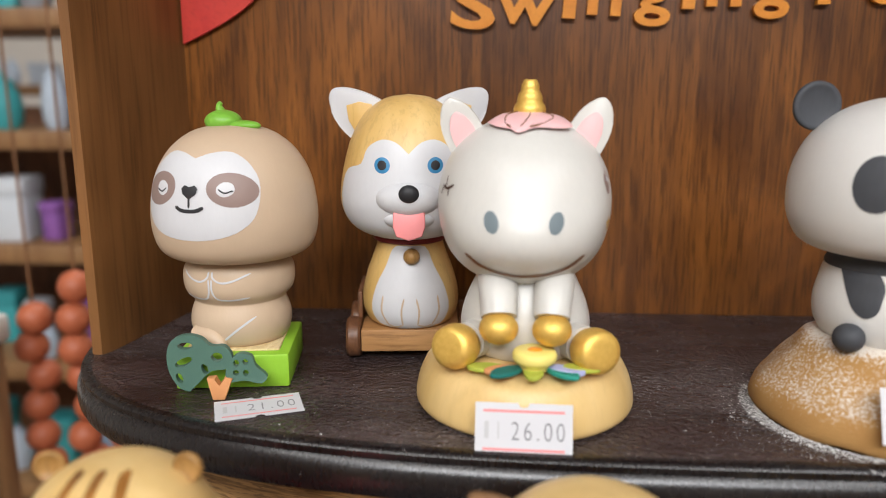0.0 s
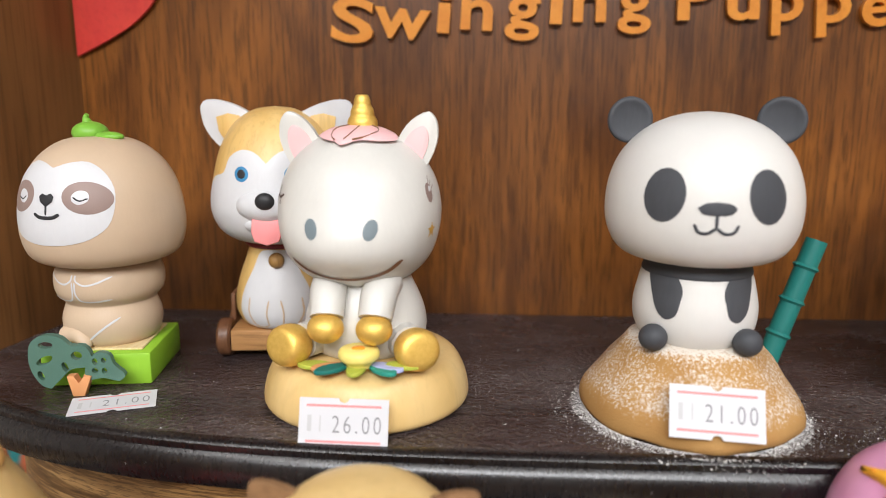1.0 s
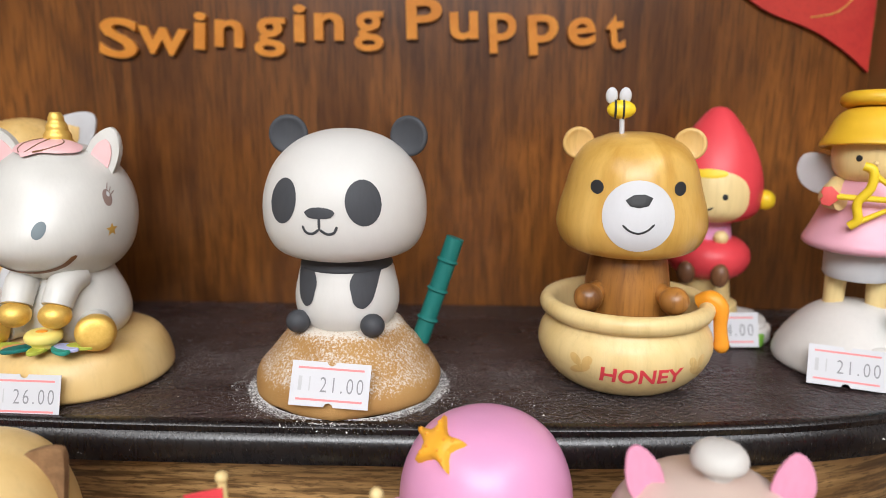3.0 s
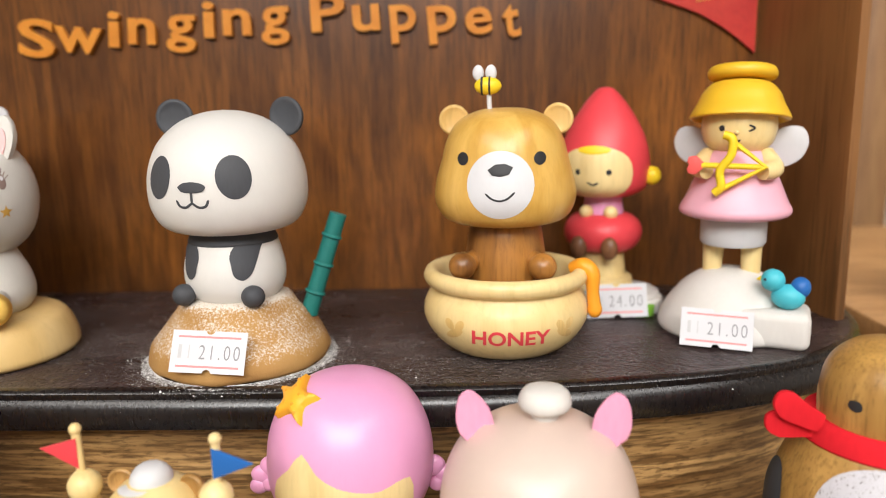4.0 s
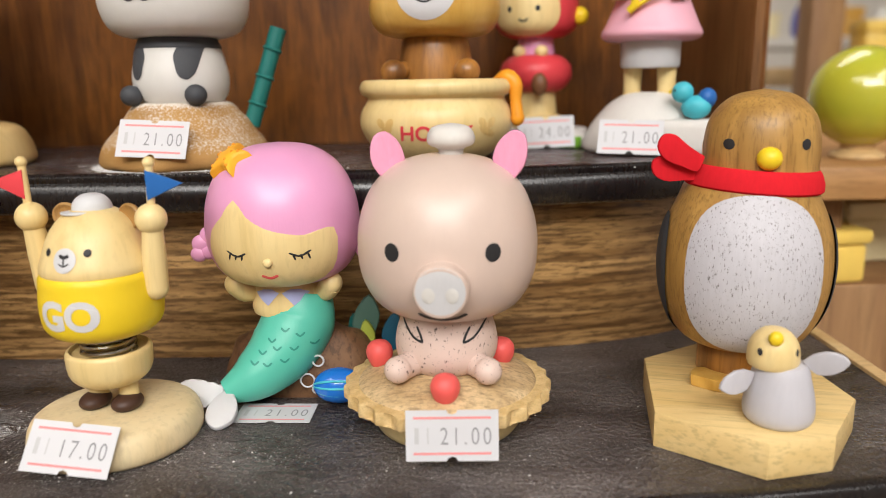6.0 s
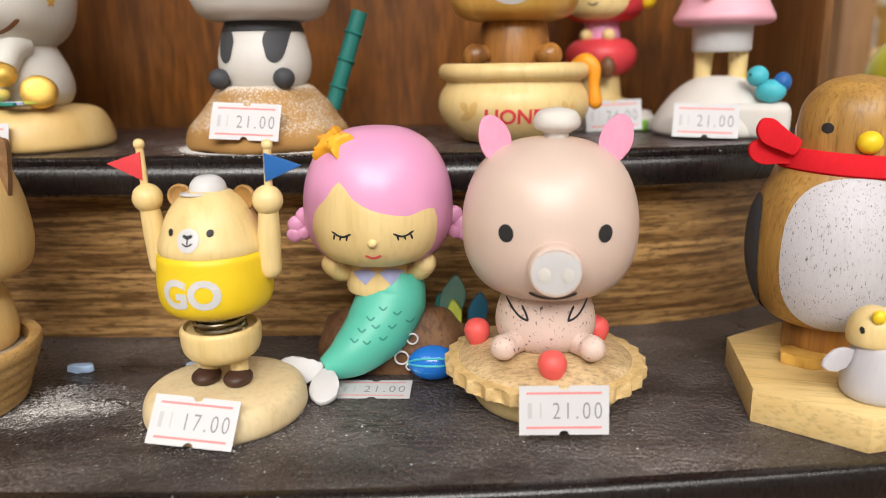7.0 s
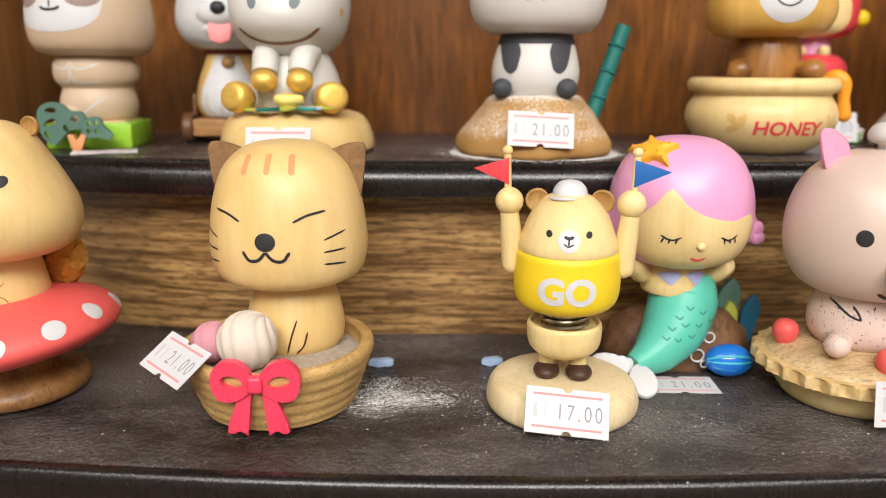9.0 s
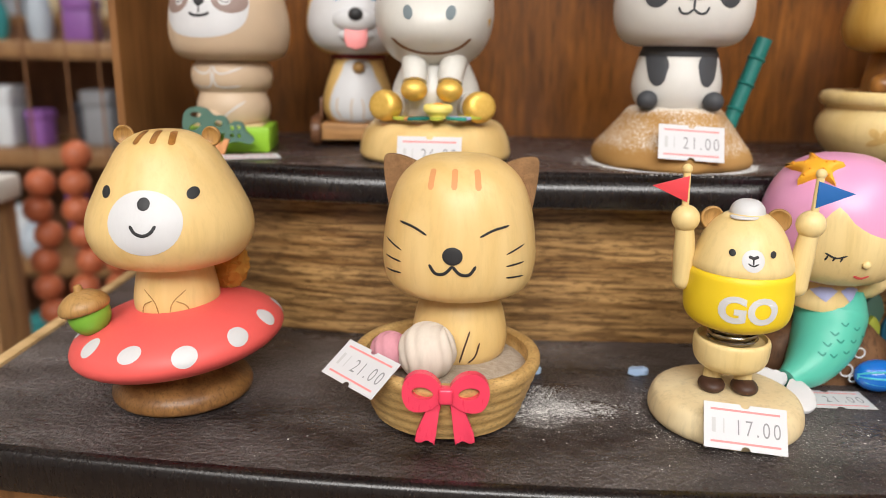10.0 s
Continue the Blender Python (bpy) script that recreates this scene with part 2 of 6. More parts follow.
def slab(outline, z0, z1, bevel=0.4, seg=2):
    """An upright prism over an outline in x, y."""
    bm = bmesh.new()
    low = [bm.verts.new((x, y, z0)) for x, y in outline]
    top = [bm.verts.new((x, y, z1)) for x, y in outline]
    bm.faces.new(low[::-1])
    bm.faces.new(top)
    for i in range(len(low)):
        j = (i + 1) % len(low)
        bm.faces.new((low[i], low[j], top[j], top[i]))
    if bevel:
        rim = [e for f in bm.faces if len(f.verts) == len(low) for e in f.edges]
        bmesh.ops.bevel(bm, geom=list(set(rim)), offset=bevel, segments=seg, affect="EDGES", profile=0.5)
    return bm


def plate(outline, thick, bevel=0.25, y=0.0):
    """A flat cut-out in x, z, its front at y, thick towards the back."""
    bm = slab(outline, 0, thick, bevel, 2)
    return turn(bm, Matrix.Translation((0, y + thick, 0)) @ Matrix.Rotation(radians(90), 4, "X"))


def tube(pts, radius, seg=12, n=4):
    """A round bar along points; radius may be a list that runs along it."""
    p = curve_through(pts, n) if n else [Vector(q) for q in pts]
    rad = radius if isinstance(radius, (list, tuple)) else [radius, radius]
    bm = bmesh.new()
    rings = []
    side = None
    for i, q in enumerate(p):
        d = (p[min(i + 1, len(p) - 1)] - p[max(i - 1, 0)]).normalized()
        side = (side - d * side.dot(d)).normalized() if side else d.orthogonal().normalized()
        up = d.cross(side)
        k = i / (len(p) - 1) * (len(rad) - 1)
        a = min(int(k), len(rad) - 2)
        r = rad[a] + (rad[a + 1] - rad[a]) * (k - a)
        rings.append([bm.verts.new(q + r * (math.cos(w) * side + math.sin(w) * up)) for w in (2 * math.pi * s / seg for s in range(seg))])
    for a, b in zip(rings, rings[1:]):
        for i in range(seg):
            bm.faces.new((a[i], a[(i + 1) % seg], b[(i + 1) % seg], b[i]))
    bm.faces.new(rings[0][::-1])
    bm.faces.new(rings[-1])
    return bm


def merged(*pieces):
    """One bmesh out of several; a piece may be (bmesh, material slot)."""
    out = bmesh.new()
    for pc in pieces:
        b, slot = pc if isinstance(pc, tuple) else (pc, 0)
        bmesh.ops.recalc_face_normals(b, faces=b.faces[:])
        for f in b.faces:
            f.material_index = slot
        me = bpy.data.meshes.new("piece")
        b.to_mesh(me)
        b.free()
        out.from_mesh(me)
        bpy.data.meshes.remove(me)
    return out


def tree_of(bm):
    bm.normal_update()
    return BVHTree.FromBMesh(bm)


def cast(tree, u, w, az, lift):
    """The point of a body under (u across, w up), seen from az degrees round from its front; az may be (az, degrees from above, pivot height)."""
    a, el, pz = az if isinstance(az, tuple) else (az, 0, 0)
    r = Matrix.Rotation(radians(a), 3, "Z") @ Matrix.Rotation(radians(-el), 3, "X")
    pivot = Vector((0, 0, pz))
    o, d = pivot + r @ Vector((u, -120, w - pz)), r @ Vector((0, 1, 0))
    hit, nor, _, _ = tree.ray_cast(o, d)
    if hit is None:
        hit, nor, _, _ = tree.find_nearest(pivot + r @ Vector((u, -10, w - pz)))
    if nor.dot(d) > 0:
        nor = -nor
    return hit + nor * lift


def spot(tree, outline, az=0.0, lift=0.12, rings=5):
    """A coat of paint on a body: a filled outline (u, w), laid on its surface."""
    fine = []
    for (a, b), (c, d) in zip(outline, outline[1:] + outline[:1]):
        n = max(1, int(math.hypot(c - a, d - b) / 0.8))
        fine += [(a + (c - a) * k / n, b + (d - b) * k / n) for k in range(n)]
    outline = fine
    reach = max(math.hypot(p[0] - outline[0][0], p[1] - outline[0][1]) for p in outline)
    rings = max(rings, int(reach / 2.6))
    bm = bmesh.new()
    cu = sum(p[0] for p in outline) / len(outline)
    cw = sum(p[1] for p in outline) / len(outline)
    mid = bm.verts.new(cast(tree, cu, cw, az, lift))
    last = None
    for k in range(1, rings + 1):
        f = k / rings
        ring = [bm.verts.new(cast(tree, cu + (u - cu) * f, cw + (w - cw) * f, az, lift if k < rings else lift * 0.7)) for u, w in outline]
        for i in range(len(ring)):
            j = (i + 1) % len(ring)
            if last:
                bm.faces.new((last[i], last[j], ring[j], ring[i]))
            else:
                bm.faces.new((mid, ring[j], ring[i]))
        last = ring
    return bm


def pad(tree, outline, az, high, rings=7):
    """A domed solid on a body: a closed outline (u, w) that swells to a height in its middle and sinks in at its rim."""
    bm = bmesh.new()
    cu = sum(p[0] for p in outline) / len(outline)
    cw = sum(p[1] for p in outline) / len(outline)
    mid = bm.verts.new(cast(tree, cu, cw, az, high))
    last = None
    for k in range(1, rings + 1):
        f = k / rings
        up = high * math.sqrt(max(0.0, 1 - f ** 3)) - (0.4 if k == rings else 0)
        row = [bm.verts.new(cast(tree, cu + (u - cu) * f, cw + (w - cw) * f, az, up)) for u, w in outline]
        for i in range(len(row)):
            j = (i + 1) % len(row)
            if last:
                bm.faces.new((last[i], last[j], row[j], row[i]))
            else:
                bm.faces.new((mid, row[j], row[i]))
        last = row
    return bm


def oval(u, w, ru, rw, turn_by=0.0, n=28, power=2.0):
    c, s = math.cos(radians(turn_by)), math.sin(radians(turn_by))
    out = []
    for i in range(n):
        a = 2 * math.pi * i / n
        x = ru * math.copysign(abs(math.cos(a)) ** (2 / power), math.cos(a))
        y = rw * math.copysign(abs(math.sin(a)) ** (2 / power), math.sin(a))
        out.append((u + x * c - y * s, w + x * s + y * c))
    return out


def stroke(tree, pts, width, az=0.0, lift=0.14, n=5, taper=True):
    """A painted line on a body through (u, w) points."""
    p = [q.to_2d() for q in curve_through([(a, b, 0) for a, b in pts], n)]
    bm = bmesh.new()
    rows = []
    for i, q in enumerate(p):
        d = (p[min(i + 1, len(p) - 1)] - p[max(i - 1, 0)]).normalized()
        s = Vector((-d.y, d.x))
        h = width / 2 * (0.45 if taper and i in (0, len(p) - 1) else 1)
        rows.append([bm.verts.new(cast(tree, q.x + s.x * h * k, q.y + s.y * h * k, az, lift if k == 0 else lift * 0.75)) for k in (-1, 0, 1)])
    for a, b in zip(rows, rows[1:]):
        for k in (0, 1):
            bm.faces.new((a[k], a[k + 1], b[k + 1], b[k]))
    return bm


def lettering(text, size, thick=0.0, bold=0.0, squeeze=1.0, spread=1.0):
    """Letters as a mesh in x, y, centred on x, from the built-in font."""
    cu = bpy.data.curves.new("letters", "FONT")
    cu.body, cu.size, cu.extrude, cu.offset, cu.align_x, cu.resolution_u, cu.space_character = text, size, thick, bold, "CENTER", 4, spread
    ob = bpy.data.objects.new("letters", cu)
    me = bpy.data.meshes.new_from_object(ob)
    bm = bmesh.new()
    bm.from_mesh(me)
    bpy.data.objects.remove(ob)
    bpy.data.curves.remove(cu)
    bpy.data.meshes.remove(me)
    return turn(bm, Matrix.Diagonal((squeeze, 1, 1, 1)))


def lettered(tree, text, size, u, w, az=0.0, lift=0.12, bold=0.0, squeeze=1.0):
    """Painted letters on a body."""
    bm = lettering(text, size, 0, bold, squeeze)
    bmesh.ops.triangulate(bm, faces=bm.faces[:])
    bmesh.ops.subdivide_edges(bm, edges=[e for e in bm.edges if e.calc_length() > 1.2], cuts=1)
    for v in bm.verts:
        v.co = cast(tree, u + v.co.x, w + v.co.y, az, lift)
    return bm


def cutout(outline, holes, thick, y=0.0):
    """A flat cut-out in x, z with real holes, its front at y."""
    bm = bmesh.new()
    for loop in [outline] + holes:
        vs = [bm.verts.new((px, y, pz)) for px, pz in loop]
        for i in range(len(vs)):
            bm.edges.new((vs[i], vs[(i + 1) % len(vs)]))
    bmesh.ops.triangle_fill(bm, use_beauty=True, edges=bm.edges[:])
    got = bmesh.ops.extrude_face_region(bm, geom=bm.faces[:])
    bmesh.ops.translate(bm, vec=(0, thick, 0), verts=[v for v in got["geom"] if isinstance(v, bmesh.types.BMVert)])
    return bm


def rough_up(bm, amount, size, seed=0.0):
    """Uneven, hand-made surface."""
    for v in bm.verts:
        n = noise.noise_vector(v.co / size + Vector((seed, seed * 1.7, 0)))
        v.co += n * amount
    return bm


def ring(radius, thick, z, seg=40, ts=10, flat=1.0):
    """A torus round the z axis."""
    pts = [(radius + thick * math.cos(2 * math.pi * i / ts), z + flat * thick * math.sin(2 * math.pi * i / ts)) for i in range(ts)]
    bm = bmesh.new()
    rows = [[bm.verts.new((r * math.cos(2 * math.pi * k / seg), r * math.sin(2 * math.pi * k / seg), h)) for r, h in pts] for k in range(seg)]
    for k in range(seg):
        a, b = rows[k], rows[(k + 1) % seg]
        for i in range(ts):
            j = (i + 1) % ts
            bm.faces.new((a[i], b[i], b[j], a[j]))
    return bm


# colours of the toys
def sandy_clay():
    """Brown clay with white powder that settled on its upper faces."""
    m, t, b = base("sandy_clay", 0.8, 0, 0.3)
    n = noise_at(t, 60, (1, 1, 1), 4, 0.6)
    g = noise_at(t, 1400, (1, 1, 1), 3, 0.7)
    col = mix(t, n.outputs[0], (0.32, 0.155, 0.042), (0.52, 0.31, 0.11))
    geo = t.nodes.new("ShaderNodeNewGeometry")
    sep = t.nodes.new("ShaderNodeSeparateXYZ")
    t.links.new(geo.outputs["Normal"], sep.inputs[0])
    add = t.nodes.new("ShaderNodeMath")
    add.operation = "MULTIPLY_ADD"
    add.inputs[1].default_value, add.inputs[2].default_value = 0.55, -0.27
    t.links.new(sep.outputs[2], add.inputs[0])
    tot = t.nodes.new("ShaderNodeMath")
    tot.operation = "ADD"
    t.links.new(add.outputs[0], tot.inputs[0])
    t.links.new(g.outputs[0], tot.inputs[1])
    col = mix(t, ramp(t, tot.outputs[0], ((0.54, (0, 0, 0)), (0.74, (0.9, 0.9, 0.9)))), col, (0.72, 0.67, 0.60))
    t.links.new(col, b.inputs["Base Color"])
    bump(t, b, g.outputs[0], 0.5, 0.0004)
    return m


def gold_leaf():
    m, t, b = base("gold_paint", 0.46, 0.6, 0.5)
    n = noise_at(t, 800, (1, 1, 1), 5, 0.7)
    t.links.new(mix(t, n.outputs[0], (0.66, 0.38, 0.05), (0.95, 0.66, 0.18)), b.inputs["Base Color"])
    bump(t, b, n.outputs[0], 0.3, 0.0003)
    return m


GOLD = gold_leaf()
WHITE = paint("white_paint", (0.61, 0.61, 0.625), 0.42)
PEARL = paint("pearl_white_paint", (0.63, 0.615, 0.575), 0.34, 0.05, 0.18, 0.45, 0.12)
BONE = paint("warm_white_paint", (0.66, 0.645, 0.615), 0.42, 0.05, 0.1)
BLACK = paint("black_paint", (0.022, 0.022, 0.024), 0.5, 0.2, 0.3)
CHAR = paint("charcoal_paint", (0.055, 0.058, 0.066), 0.6, 0.2, 0.8)
BEIGE = paint("beige_paint", (0.56, 0.42, 0.29), 0.42, 0.06, 0.12)
TAUPE = paint("taupe_paint", (0.27, 0.19, 0.165), 0.45)
GREEN = paint("leaf_green_paint", (0.19, 0.43, 0.045), 0.35)
LIME = paint("lime_green_paint", (0.27, 0.52, 0.03), 0.4, 0.08, 0.25)
OLIVE = paint("olive_green_paint", (0.42, 0.47, 0.06), 0.5, 0.08, 0.25)
TEAL = paint("bamboo_teal_paint", (0.015, 0.16, 0.14), 0.45, 0.15, 0.2)
PINEGREEN = paint("grey_green_paint", (0.085, 0.17, 0.13), 0.5, 0.15, 0.4)
MINT = paint("mint_green_paint", (0.10, 0.50, 0.38), 0.38, 0.05, 0.08)
DEEPMINT = paint("dark_mint_paint", (0.03, 0.27, 0.21), 0.45)
PINK = paint("pink_paint", (0.76, 0.345, 0.57), 0.33, 0.05, 0.06, 0.5, 0.15)
ROSE = paint("rose_paint", (0.80, 0.42, 0.52), 0.38, 0.05, 0.08)
PALEPINK = paint("pale_pink_paint", (0.82, 0.50, 0.50), 0.45, 0.06, 0.1)
BLUSH = paint("blush_paint", (0.645, 0.505, 0.435), 0.36, 0.05, 0.1, 0.5, 0.15)
BLUSHSPECK = paint("speckled_blush_paint", (0.69, 0.53, 0.465), 0.45, 0.05, 0.1, wear=(0.10, 0.06, 0.05), wear_at=0.61, wear_size=1300)
FELTPINK = paint("pink_cloth", (0.78, 0.34, 0.49), 0.9, 0.15, 0.5, 0.1)
RED = paint("red_paint", (0.72, 0.06, 0.075), 0.38, 0.06, 0.06)
CORAL = paint("coral_red_paint", (0.78, 0.11, 0.10), 0.45, 0.1, 0.15)
BOWRED = paint("rose_red_paint", (0.80, 0.05, 0.11), 0.28, 0.04, 0.05, 0.5, 0.2)
FELTRED = paint("red_felt", (0.66, 0.02, 0.03), 0.95, 0.2, 0.6, 0.05)
DARKRED = paint("dark_red_paint", (0.18, 0.02, 0.025), 0.5)
YELLOW = paint("yellow_paint", (0.84, 0.60, 0.02), 0.4, 0.05, 0.08)
LEMON = paint("pale_yellow_paint", (0.84, 0.72, 0.20), 0.4)
STARFISH = paint("amber_paint", (0.92, 0.43, 0.03), 0.45, 0.12, 0.15)
ORANGE = paint("orange_paint", (0.85, 0.33, 0.02), 0.4, 0.1, 0.1)
BLUE = paint("blue_paint", (0.02, 0.13, 0.42), 0.45)
SKY = paint("turquoise_paint", (0.07, 0.48, 0.58), 0.45)
LILAC = paint("lilac_paint", (0.42, 0.45, 0.72), 0.45)
GREYBLUE = paint("grey_paint", (0.16, 0.20, 0.22), 0.5)
SILVERGREY = paint("silver_grey_paint", (0.52, 0.51, 0.55), 0.5, 0.06, 0.25)
DOVE = paint("pale_grey_paint", (0.56, 0.55, 0.59), 0.5, 0.06, 0.5, wear=(0.13, 0.115, 0.11), wear_at=0.60, wear_size=2600, wear_long=0.24)
BROWN = paint("brown_paint", (0.20, 0.09, 0.035), 0.5, 0.1, 0.3)
DARKBROWN = paint("dark_brown_paint", (0.06, 0.028, 0.018), 0.45)
PEACH = paint("peach_paint", (0.66, 0.30, 0.12), 0.5)
BEECH = timber("beech", (0.68, 0.455, 0.17), (0.78, 0.57, 0.26), 0.4, 55, (1, 1, 0.2), 0.09, 0.12)
MAPLE = timber("pale_maple", (0.73, 0.54, 0.23), (0.83, 0.66, 0.33), 0.4, 60, (1, 1, 0.16), 0.12, 0.12)
HONEYWOOD = timber("honey_wood", (0.55, 0.30, 0.05), (0.72, 0.45, 0.115), 0.32, 110, (1, 1, 0.2), 0.08, 0.3)
TAN = timber("tan_wood", (0.62, 0.39, 0.12), (0.75, 0.52, 0.21), 0.42, 70, (1, 1, 0.15), 0.2, 0.1)
TEAK = timber("teak", (0.33, 0.175, 0.048), (0.48, 0.28, 0.10), 0.45, 150, (1, 1, 0.16), 0.4, 0.1)
WALNUT = timber("walnut", (0.11, 0.045, 0.02), (0.24, 0.105, 0.045), 0.45, 90, (1, 1, 0.2), 0.5, 0.1)
OAKBOARD = timber("oak_board", (0.33, 0.16, 0.055), (0.48, 0.26, 0.10), 0.5, 90, (0.14, 1, 1), 0.5)
PALEBLOCK = timber("pale_ash", (0.66, 0.45, 0.17), (0.80, 0.60, 0.28), 0.5, 90, (0.16, 1, 1), 0.35)
SUEDE = timber("brown_suede", (0.20, 0.105, 0.045), (0.28, 0.155, 0.07), 0.9, 300, (1, 1, 1), 0.4)
BASKET = timber("basket_wood", (0.44, 0.26, 0.085), (0.64, 0.42, 0.165), 0.55, 110, (1, 1, 2.2), 0.5)
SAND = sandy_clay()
DUSTY = timber("dusty_fill", (0.36, 0.29, 0.22), (0.48, 0.41, 0.33), 0.95, 400, (1, 1, 1), 0.5)
CRUST = timber("pie_crust", (0.60, 0.40, 0.16), (0.78, 0.58, 0.29), 0.55, 260, (1, 1, 1), 0.35)
PIETOP = timber("printed_pie_top", (0.50, 0.34, 0.17), (0.74, 0.56, 0.32), 0.55, 130, (0.5, 1, 1), 0.6, dust=(0.11, 0.08, 0.06))
STRAW = timber("woven_straw", (0.66, 0.50, 0.24), (0.80, 0.66, 0.38), 0.7, 900, (1, 0.2, 1), 0.4)
ROCK = timber("brown_rock_wood", (0.10, 0.045, 0.02), (0.22, 0.11, 0.05), 0.6, 90, (1, 1, 0.6), 0.6)
CLAYWHITE = paint("white_stone_paint", (0.66, 0.635, 0.60), 0.6, 0.06, 0.2)
PAPER = paint("label_paper", (0.62, 0.62, 0.645), 0.6, 0.03, 0.04)
REDLINE = paint("label_red_print", (0.78, 0.28, 0.28), 0.7)
INK = paint("faded_ink", (0.27, 0.27, 0.285), 0.7)
PALEINK = paint("pale_ink", (0.52, 0.52, 0.53), 0.7)
STEEL = base("spring_steel", 0.25, 1.0)[0]
STEEL.node_tree.nodes["Principled BSDF"].inputs["Base Color"].default_value = (0.45, 0.43, 0.40, 1)
SHELLBLUE = paint("glossy_blue_resin", (0.01, 0.16, 0.62), 0.12, 0.1, 0.05, 0.6, 0.6)
YARNPINK = paint("pink_yarn", (0.60, 0.28, 0.33), 0.85, 0.08, 0.4, 0.1)
YARNWHITE = paint("cream_yarn", (0.66, 0.58, 0.50), 0.85, 0.08, 0.4, 0.1)
SEABLUE = paint("sea_blue_paint", (0.02, 0.12, 0.20), 0.5, 0.15, 0.3)
BLEACHED = timber("bleached_maple", (0.70, 0.55, 0.31), (0.80, 0.67, 0.42), 0.5, 60, (1, 1, 0.3), 0.2)
TONGUE = paint("pink_tongue_paint", (0.80, 0.27, 0.27), 0.42)
IRIS = paint("iris_blue_paint", (0.05, 0.22, 0.42), 0.35)
CHESTNUT = timber("chestnut_wood", (0.13, 0.05, 0.014), (0.48, 0.21, 0.042), 0.36, 95, (1, 1, 0.1), 0.3, 0.25)
GOLDTEAK = timber("golden_teak", (0.34, 0.18, 0.045), (0.50, 0.285, 0.075), 0.42, 150, (1, 1, 0.16), 0.55, 0.12)
DARKTEAK = timber("dark_teak", (0.14, 0.06, 0.018), (0.30, 0.145, 0.045), 0.42, 150, (1, 1, 0.9), 0.5, 0.15)
FUR = paint("orange_fur", (0.55, 0.26, 0.05), 0.95, 0.25, 0.7, 0.05)


# ---- cabinet: back board, side panels, two stepped shelves ----
def bow_outline(cx, half, back, depth, power, n=56):
    """The plan of a shelf with a bowed front."""
    out = []
    for i in range(n + 1):
        a = math.pi * i / n
        c, s = math.cos(a), math.sin(a)
        out.append((cx - math.copysign(abs(c) ** (2 / power), c) * half, back - abs(s) ** (2 / power) * depth))
    return out


def swept(path, profile):
    """A moulding: a profile of (out, z) carried along a line in x, y; out is to the line's right."""
    bm = bmesh.new()
    rows = []
    for i, (x, y) in enumerate(path):
        a, b = path[max(i - 1, 0)], path[min(i + 1, len(path) - 1)]
        d = Vector((b[0] - a[0], b[1] - a[1])).normalized()
        rows.append([bm.verts.new((x + d.y * q, y - d.x * q, z)) for q, z in profile])
    for a, b in zip(rows, rows[1:]):
        for k in range(len(profile) - 1):
            bm.faces.new((a[k], a[k + 1], b[k + 1], b[k]))
    bm.faces.new(rows[0])
    bm.faces.new(rows[-1][::-1])
    return bm


fixed("wall_back", block(-120, 345, 304, 316, -20, 300, 0.5), BACK, "dark walnut veneer back board of the display cabinet", "back board")
for nm, xf, xb, s in (("wall_side", -94, -85, -1), ("wall_side", 316, 305, 1)):
    prof = [(xb, 304), (xf, 254), (xf + s * 1.5, 250.5), (xf + s * 4.5, 250.5), (xf + s * 6, 254), (xb + s * 7, 304)]
    fixed(nm, slab(prof if s < 0 else prof[::-1], 52, 300, 0), SIDE, "brown walnut side panel of the display cabinet", "side panel")
fixed("shelf_upper", slab(bow_outline(112, 216.5, 303.5, 111, 3.4), 52, 64.3, 0), SHELF, "dark lacquered upper shelf with a bowed front, dusty", "shelf")
fixed("riser", slab(bow_outline(112, 207, 303, 98.5, 3.3), 0.2, 51.8, 0), RISER, "curved oak riser between the two shelves", "riser")
front = [(-109 + 442 * i / 40, 105 + 20 * ((442 * i / 40 - 221) / 221) ** 2) for i in range(41)]
fixed("shelf_lower", slab([(-109, 303)] + [(px, py + 2.4) for px, py in front] + [(333, 303)], -12, 0, 0), SHELFLOW, "dark lacquered lower shelf strewn with white dust", "shelf")
lip = [(-1, 52), (-1, 64.42), (0.6, 64.42), (1.5, 64.1), (2.0, 63.4), (2.0, 62.4), (1.7, 61.6), (2.3, 61.0), (3.2, 59.6), (3.5, 57.6), (3.3, 55), (2.4, 52.8), (0.8, 52)]
fixed("shelf_lip", swept(bow_outline(112, 216.5, 303.5, 111, 3.4, 90)[3:-3], lip), NOSING, "black glossy moulded front edge of the upper shelf", "shelf edge")
lip = [(-1, -12), (-1, 0.12), (0.6, 0.12), (1.7, -0.3), (2.4, -1.3), (2.6, -3), (2.6, -10), (1.6, -12)]
fixed("shelf_lip", swept([(px, py + 2.4) for px, py in front], lip), NOSING, "black glossy rounded front edge of the lower shelf", "shelf edge")
for x0, x1 in ((-114, -109.2), (333.2, 338)):
    fixed("trim", block(x0, x1, 126, 303, -14, 1.2, 0.8), PINE, "pale wooden edge strip beside the lower shelf", "edge strip")
fixed("cabinet_body", block(-108, 332, 128, 302, -960, -12.2, 1), SIDE, "brown walnut cabinet under the shelves", "cabinet")
# Unseen top board, set low to keep front light off the upper back board.
fixed("unseen_shade_top", block(-120, 345, 150, 316, 300.2, 316, 1), SIDE, "unseen brown walnut top board, added to shade the back board", "cabinet top")


